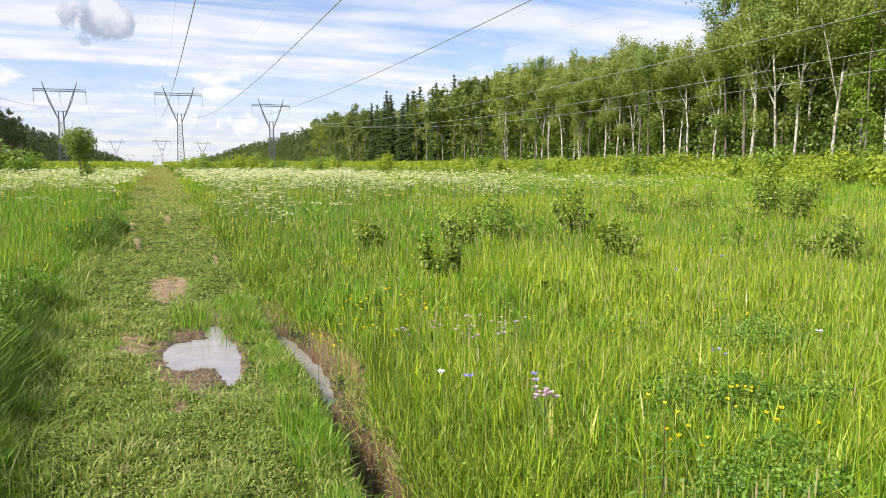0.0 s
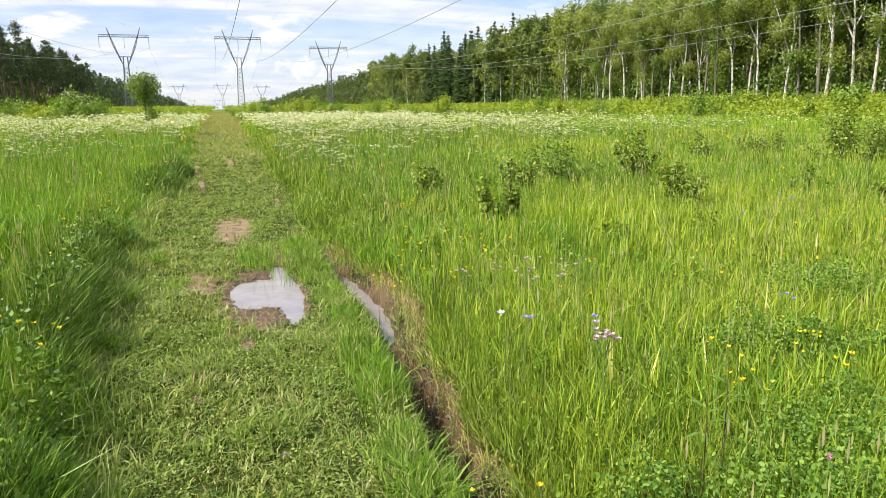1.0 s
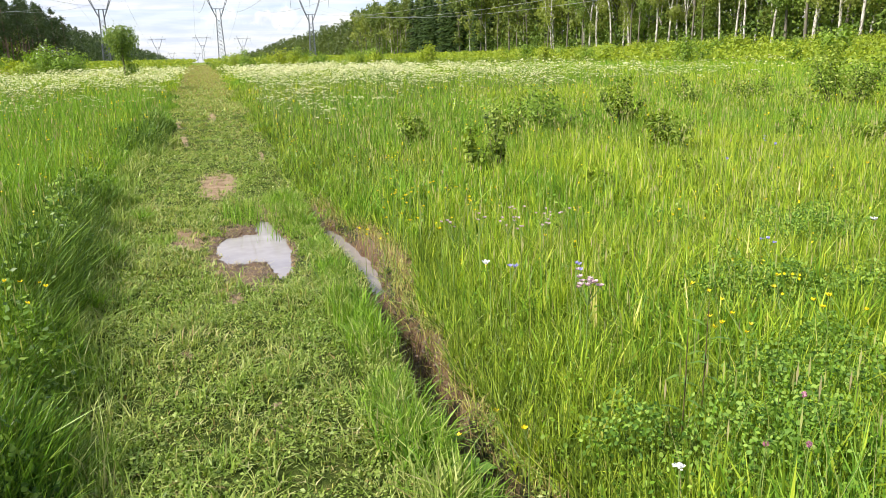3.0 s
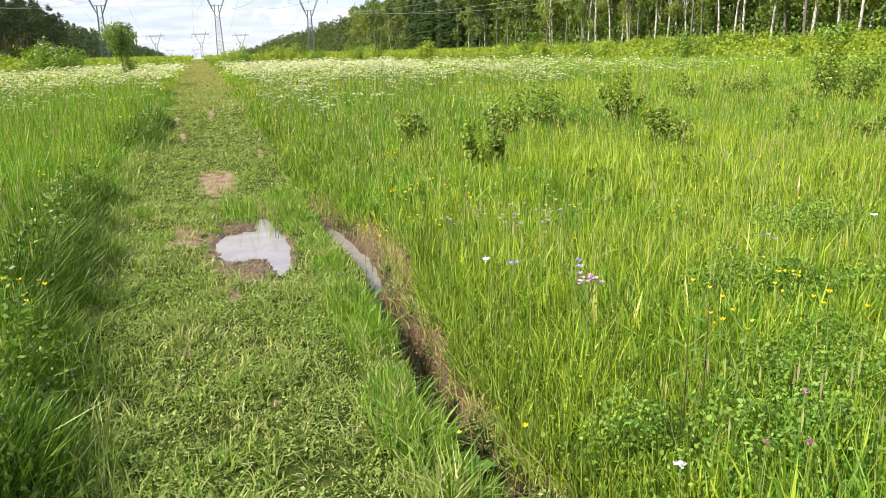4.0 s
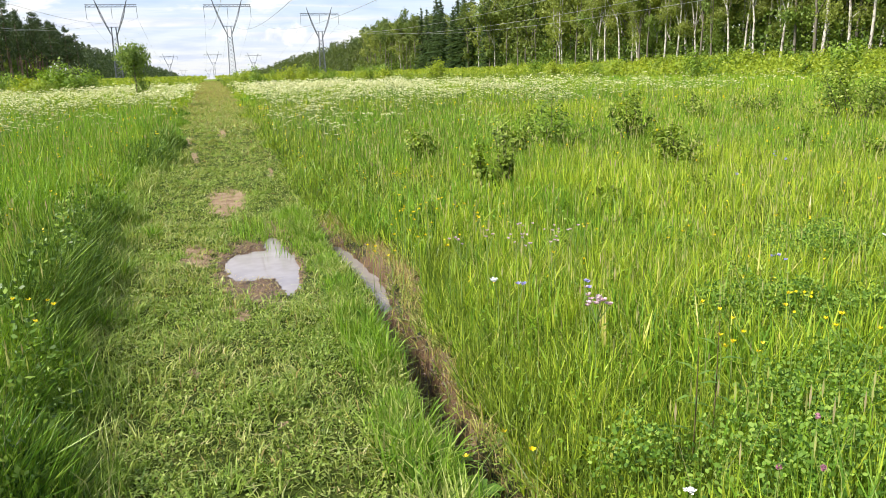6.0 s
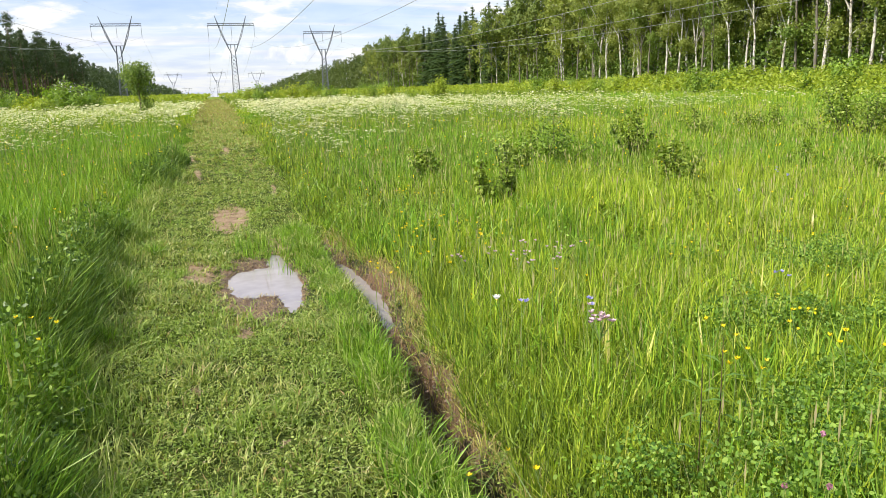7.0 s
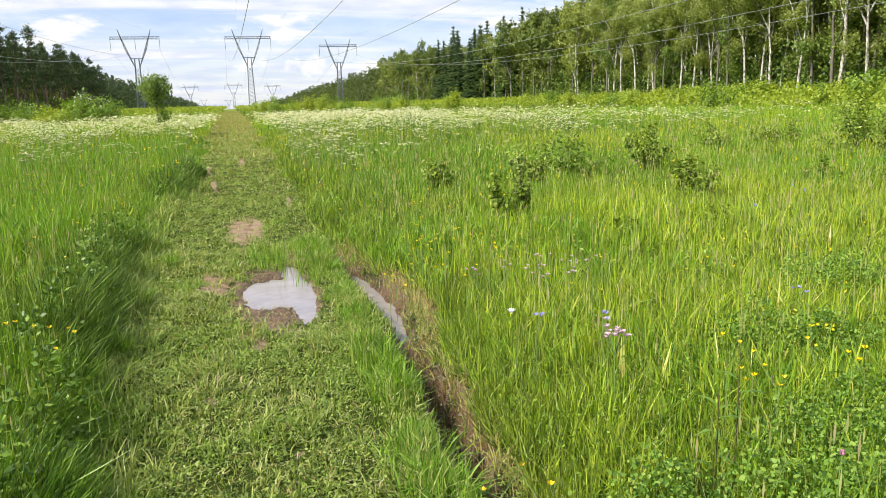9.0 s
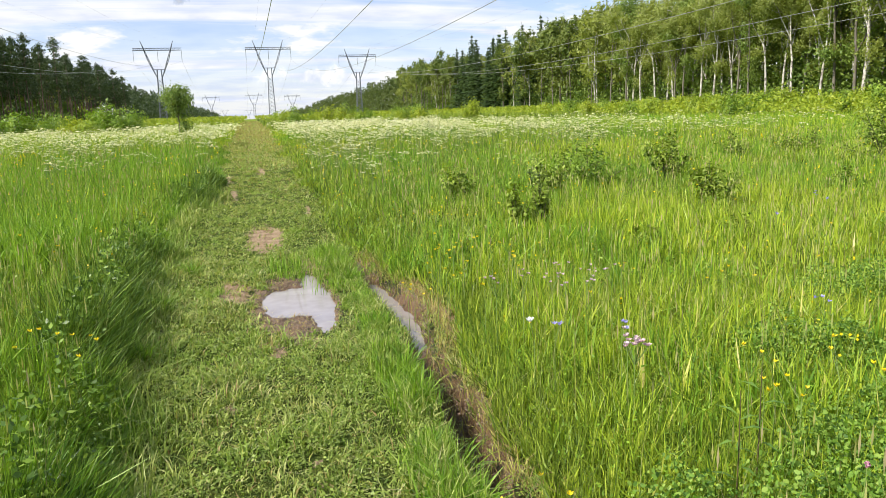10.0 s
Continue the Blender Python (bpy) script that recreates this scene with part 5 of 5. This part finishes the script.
def build_umbels():
    rng = np.random.default_rng(21)
    stem, head = Geo(), Geo()
    x, y, r = fan(rng, 16000, 13.5, 85, 0.75, -27, 52)
    dens = 0.45 + 0.6 * wob(x, y, 0.33, 1.0) + 0.35 * wob(x, y, 1.1, 0.4) + np.clip((r - 20) / 14, -0.75, 0.6) - np.where((x < 0) & (r < 30), 0.35, 0) - np.clip((x - 12) / 16, 0, 1.1) + np.where((r < 36) & (x < 12), 0.15, 0) - np.where((x > -1.3) & (x < 1.9), 9, 0) - np.clip((70 - r) / -20, 0, 1)
    dens -= np.where((x > 10) & (y < 24), 0.6, 0) + np.where((r < 25) & ((x < 0) | (x > 3.2)), 0.45, 0)
    dens += np.where(x < 0, 0.45, 0.25) * (wob(x, y, 0.5, 5.0) + 0.6 * wob(x, y, 1.9, 3.0) - 0.25)
    keep = dens > rng.uniform(0.25, 1.25, len(x))
    for px, py, pr in zip(x[keep], y[keep], r[keep]):
        b = max(1.0, pr / 26)
        umbel_into(stem if pr < 34 else None, head, px, py, 0.0, rng.uniform(0.62, 1.0) * (1 + 0.28 * float(wob(px, py, 0.45, 2.0) + 0.6 * wob(px, py, 1.3, 1.0))), rng, b, 5 if pr < 30 else 4, 7 if pr < 25 else 5 if pr < 38 else 3)
    stuff("cow_parsley_stems", stem, STEM, "green stems of the flowering cow parsley", "plant stems")
    stuff("cow_parsley_heads", head, UMBEL_WHITE, "drifts of white cow parsley in bloom", "flowers")
    for i in range(60):
        y = rng.uniform(13.0, 20)
        x = rng.choice([rng.uniform(-4.2, -1.9), rng.uniform(1.25, 2.6), rng.uniform(1.25, 2.6), rng.uniform(2.0, 5.2)])
        t = thing("cow_parsley", "white flowering cow parsley plant beside the track", "wildflower", "cow parsley plants by the track", (x, y, float(ground_z(x, y))))
        s, heads = Geo(), []
        umbel_into(s, heads, 0, 0, 0, rng.uniform(0.6, 0.9), rng, 1.0, 5, 12)
        part("stem", s, STEM, t)
        for h in heads:
            part("umbel", h, UMBEL_WHITE, t)


build_umbels()


def blossom(name, label, group, x, y, h, rng, mat, stem_mat, petals, size, heads=1, spreadr=0.05, centre=None, cup=0.9):
    t = thing(name, label, "wildflower", group, (x, y, float(ground_z(x, y))))
    for i in range(heads):
        off = np.array([rng.normal(0, spreadr), rng.normal(0, spreadr), rng.normal(0, spreadr * 0.6)]) if heads > 1 else np.zeros(3)
        top = np.array([rng.normal(0, 0.02), rng.normal(0, 0.02), h]) + off
        s = Geo()
        if i == 0:
            s.tube([(0, 0, -0.01), (0, 0, h * 0.5), (0, 0, h * 0.8), top], [0.003, 0.0025, 0.002, 0.0015], 4)
        else:
            s.tube([(0, 0, h * 0.78), top], [0.002, 0.0013], 4)
        part("stem", s, stem_mat, t)
        g = Geo()
        tilt = rng.normal(-0.25, 0.35, 2)
        for k in range(petals):
            a = k * 2 * math.pi / petals + rng.normal(0, 0.15)
            d, sd = np.array([math.cos(a) + tilt[0], math.sin(a) + tilt[1], cup]), np.array([-math.sin(a), math.cos(a), rng.normal(0, 0.4)])
            g.put([top, top + d * size * 0.6 + sd * size * 0.38, top + d * size * 1.05, top + d * size * 0.6 - sd * size * 0.38], [[0, 1, 2, 3]])
        part("blossom", g, mat, t)
        if centre:
            c = Geo()
            c.tube([top + [0, 0, 0.001], top + [0, 0, size * 0.3]], [size * 0.3, size * 0.15], 6)
            part("flower_centre", c, centre, t)
    return t


def build_flowers():
    rng = np.random.default_rng(31)
    butter = [(1.46, 5.95), (1.25, 5.33), (1.8, 5.11), (1.76, 6.41), (1.6, 5.6), (1.35, 5.6), (2.13, 2.62), (2.14, 2.56), (2.19, 2.56), (2.25, 2.55), (2.59, 2.21), (2.68, 5.11), (3.2, 4.5), (1.08, 11.3), (1.2, 11.0), (0.93, 2.36), (1.94, 8.2),
              (-1.05, 4.05), (-1.0, 4.15), (-1.12, 4.3), (1.9, 6.0), (2.1, 5.7), (1.55, 6.6)]
    for x, y in butter:
        for _ in range(3 if y > 4.5 else 2):
            blossom("buttercup", "yellow buttercup in bloom among the grass", "buttercups", x + rng.normal(0, 0.07), y + rng.normal(0, 0.1), rng.uniform(0.36, 0.5), rng, YELLOW, STEM, 5, 0.014, 1 + rng.integers(2))
    for _ in range(60):
        x, y, r = fan(rng, 1, 4.5, 18, 0.9, -18, 50)
        if left_edge(y[0]) - 0.1 < x[0] < right_edge(y[0]) + 0.15:
            continue
        blossom("buttercup", "yellow buttercup in bloom among the grass", "buttercups", x[0], y[0], rng.uniform(0.38, 0.52), rng, YELLOW, STEM, 5, 0.013 + 0.0006 * r[0], 1)
    for x, y, n in ((1.65, 2.99, 15), (1.43, 4.37, 5), (1.6, 4.34, 4), (2.13, 4.54, 5), (1.88, 4.54, 5), (1.97, 4.17, 4), (1.84, 4.22, 5), (1.70, 3.15, 2), (2.0, 4.7, 4), (2.25, 4.4, 3)):
        blossom("ragged_robin", "pale pink ragged robin flowers on a thin stem", "pink meadow flowers", x, y, rng.uniform(0.48, 0.55), rng, PINK, STEM, 7, 0.015 if n > 6 else 0.012, n, 0.026, None, 1.0)
    for x, y in ((1.49, 3.56), (1.82, 3.44), (6.46, 7.44), (5.11, 6.42), (3.18, 3.54), (6.3, 7.1)):
        blossom("bellflower", "violet-blue bellflower in the grass", "blue meadow flowers", x, y, 0.46, rng, BLUE, STEM, 5, 0.017, 3, 0.016)
    for x, y in ((1.37, 3.55), (3.95, 3.54)):
        blossom("daisy", "white ox-eye daisy with yellow centre", "daisies", x, y, 0.5, rng, PETAL, STEM, 11, 0.024, 1, 0, YELLOW)
    t = thing("yarrow", "white flat-headed yarrow low in the grass", "wildflower", "", (1.18, 1.58, 0))
    s, g = Geo(), Geo()
    s.tube([(0, 0, 0), (0.01, 0, 0.22), (0.0, 0, 0.435)], [0.003, 0.0025, 0.002], 4)
    g.leaves(rng.normal(size=(46, 3)) * [0.009, 0.007, 0.003] + [0, 0, 0.44], 0.0048, rng, 0.9, 0.8)
    part("stem", s, STEM, t)
    part("umbel", g, PETAL, t)
    for x, y in ((1.54, 1.67), (1.66, 1.62), (1.9, 1.9)):
        t = thing("red_clover", "red clover head above its green leaves", "wildflower", "clover heads", (x, y, 0))
        s, g = Geo(), Geo()
        s.tube([(0, 0, 0), (0.01, 0, 0.2), (0.02, 0, 0.38)], [0.003, 0.0025, 0.002], 4)
        c = rng.normal(size=(34, 3))
        c = c / np.linalg.norm(c, axis=1)[:, None] * 0.008 + [0.02, 0, 0.388]
        g.leaves(c, 0.0055, rng)
        part("stem", s, STEM, t)
        part("flower_head", g, CLOVER, t)
    # tall dock-like stalks
    for x, y, h in ((1.92, 2.45, 0.56), (1.73, 2.32, 0.52)):
        t = thing("dock_stalk", "tall reddish-brown dock stalk with narrow leaves", "weed", "dock stalks", (x, y, 0))
        s, g = Geo(), Geo()
        s.tube([(0, 0, 0), (0.01, 0.01, h * 0.5), (0.0, 0.0, h)], [0.0035, 0.003, 0.0015], 5)
        for k in range(7):
            a, z = k * 2.4, h * (0.2 + 0.1 * k)
            d, sd = np.array([math.cos(a), math.sin(a), 0.3]), np.array([-math.sin(a), math.cos(a), 0])
            g.put([[0, 0, z], d * 0.05 + sd * 0.010 + [0, 0, z], d * 0.12 + [0, 0, z - 0.03], d * 0.05 - sd * 0.010 + [0, 0, z]], [[0, 1, 2, 3]])
        part("stalk", s, RED_STEM, t)
        part("leaves", g, HERB, t)


build_flowers()


def build_yellow_drift():
    """Countless small yellow flowers scattered through the grass."""
    rng = np.random.default_rng(61)
    g = Geo()
    x, y, r = fan(rng, 2300, 4.0, 34, 0.9, -20, 52)
    keep = (rng.uniform(size=len(x)) < np.where((x > 3) & (r > 7), 0.4, 1.0)) & ((x < left_edge(y) - 0.1) | (x > right_edge(y) + 0.1)) & (wob(x, y, 0.9, 2.0) + 0.6 * wob(x, y, 2.2, 5) + rng.normal(0, 0.25, len(x)) > 0.15)
    x, y, r = x[keep], y[keep], r[keep]
    for _ in range(2):
        g.leaves(np.stack([x, y, ground_z(x, y) + rng.uniform(0.34, 0.46, len(x))], 1), np.maximum(0.009, 0.0011 * r), rng, 0.9, 0.3)
    stuff("yellow_flowers", g, YELLOW, "scattered small yellow meadow flowers", "flowers")


build_yellow_drift()


def build_herbs():
    """Low broad-leaved weeds in the near grass: clover, vetch, plantain."""
    rng = np.random.default_rng(41)
    g = Geo()
    for cx, cy, rx, ry in CLOVER_PATCHES:
        n = int(19000 * rx * ry)
        x, y = cx + rng.normal(0, rx * 0.62, n), cy + rng.normal(0, ry * 0.62, n)
        ok = (x > right_edge(y)) | (x < left_edge(y))
        x, y, n = x[ok], y[ok], ok.sum()
        top = (0.20 + 0.16 * clover_amount(x, y)) * (0.9 + 0.35 * wob(x, y, 7, 1))
        g.round_leaves(np.stack([x, y, ground_z(x, y) + top * rng.uniform(0.3, 1.0, n) ** 0.6], 1), rng.uniform(0.005, 0.013, n), rng, 0.25)
    stuff("clover_leaves", g, CLOVER_LEAF, "green clover and vetch leaves in the grass", "herbs")
    for x, y in ((0.77, 2.69), (0.86, 2.52), (0.76, 2.87)):
        t = thing("plantain", "flat rosette of broad green plantain leaves", "weed", "plantain rosettes", (x, y, float(ground_z(x, y))))
        for k in range(7):
            a = k * 0.9 + rng.normal(0, 0.2)
            ln = rng.uniform(0.06, 0.11) * (1.7 if y < 2.7 else 1.0)
            d, sd = np.array([math.cos(a), math.sin(a), 0]), np.array([-math.sin(a), math.cos(a), 0])
            b = Geo()
            rows = [d * ln * u + sd * s * ln * 0.30 * math.sin(math.pi * min(1, u * 0.9 + 0.08)) + [0, 0, 0.01 + 0.05 * math.sin(u * 2.4) + (0.008 if s else 0)] for u in (0.05, 0.35, 0.7, 1.0) for s in (-1, 0, 1)]
            b.put(rows, [[3 * i + j, 3 * i + j + 1, 3 * i + j + 4, 3 * i + j + 3] for i in range(3) for j in range(2)])
            part("leaf", b, HERB, t, smooth=True)


build_herbs()


def build_clods():
    """Crumbs of mud thrown up round the puddle and along the rut."""
    rng = np.random.default_rng(51)
    g = Geo()
    n = 2600
    x = np.where(rng.uniform(size=n) < 0.55, 0.28 + rng.normal(0, 0.30, n), 0.0)
    y = np.where(x != 0.0, 6.7 + rng.normal(0, 0.75, n), rng.uniform(2.0, 8.2, n))
    x = np.where(x != 0.0, x, rut_x(y) + 0.08 + rng.normal(0, 0.07, n))
    keep = (puddle_mask(x, y) < 0.45) & (bare_amount(x, y) > 0.3)
    for px, py in zip(x[keep], y[keep]):
        s = rng.uniform(0.004, 0.02) 
        p = np.array([[1, 0, 0], [0, 1, 0], [-1, 0, 0], [0, -1, 0], [0.2, 0.1, 0.45], [0, 0, -0.4]]) * s * rng.uniform(0.6, 1.4, (6, 3)) + [px, py, float(ground_z(px, py))]
        g.put(p, [[0, 1, 4], [1, 2, 4], [2, 3, 4], [3, 0, 4], [1, 0, 5], [2, 1, 5], [3, 2, 5], [0, 3, 5]])
    stuff("mud_clods", g, MUD, "small dark clods of wet mud by the puddle", "mud")


build_clods()


def build_tussocks():
    """Strong single tufts of grass on the rut's lip, the track's edge and in the near meadow."""
    rng = np.random.default_rng(71)
    spots = [(0.80, 2.2), (0.78, 2.7), (0.83, 3.2), (0.80, 3.9), (0.84, 4.5), (0.86, 7.4), (0.84, 7.9), (1.36, 7.5), (-0.9, 2.9), (-0.86, 4.0), (-0.84, 5.2), (-0.88, 6.6), (-0.74, 8.2)]
    for k, (x, y) in enumerate(spots):
        h = rng.uniform(0.17, 0.26)
        t = thing("grass_tussock", "thick tussock of long green grass blades", "grass tuft", "tussocks by the rut and track", (x, y, float(ground_z(x, y)) - 0.01))
        n = 90
        a, d = rng.uniform(0, 6.283, n), np.abs(rng.normal(0, 0.05, n))
        g = Geo()
        g.blades(np.stack([np.cos(a) * d, np.sin(a) * d, 0 * a], 1), h * rng.uniform(0.5, 1.15, n), rng.uniform(0.005, 0.010, n), rng, np.abs(rng.normal(0.65, 0.3, n)), 3, lean=a + rng.normal(0, 0.3, n))
        part("blade_tuft", g, LUSH, t)


build_tussocks()
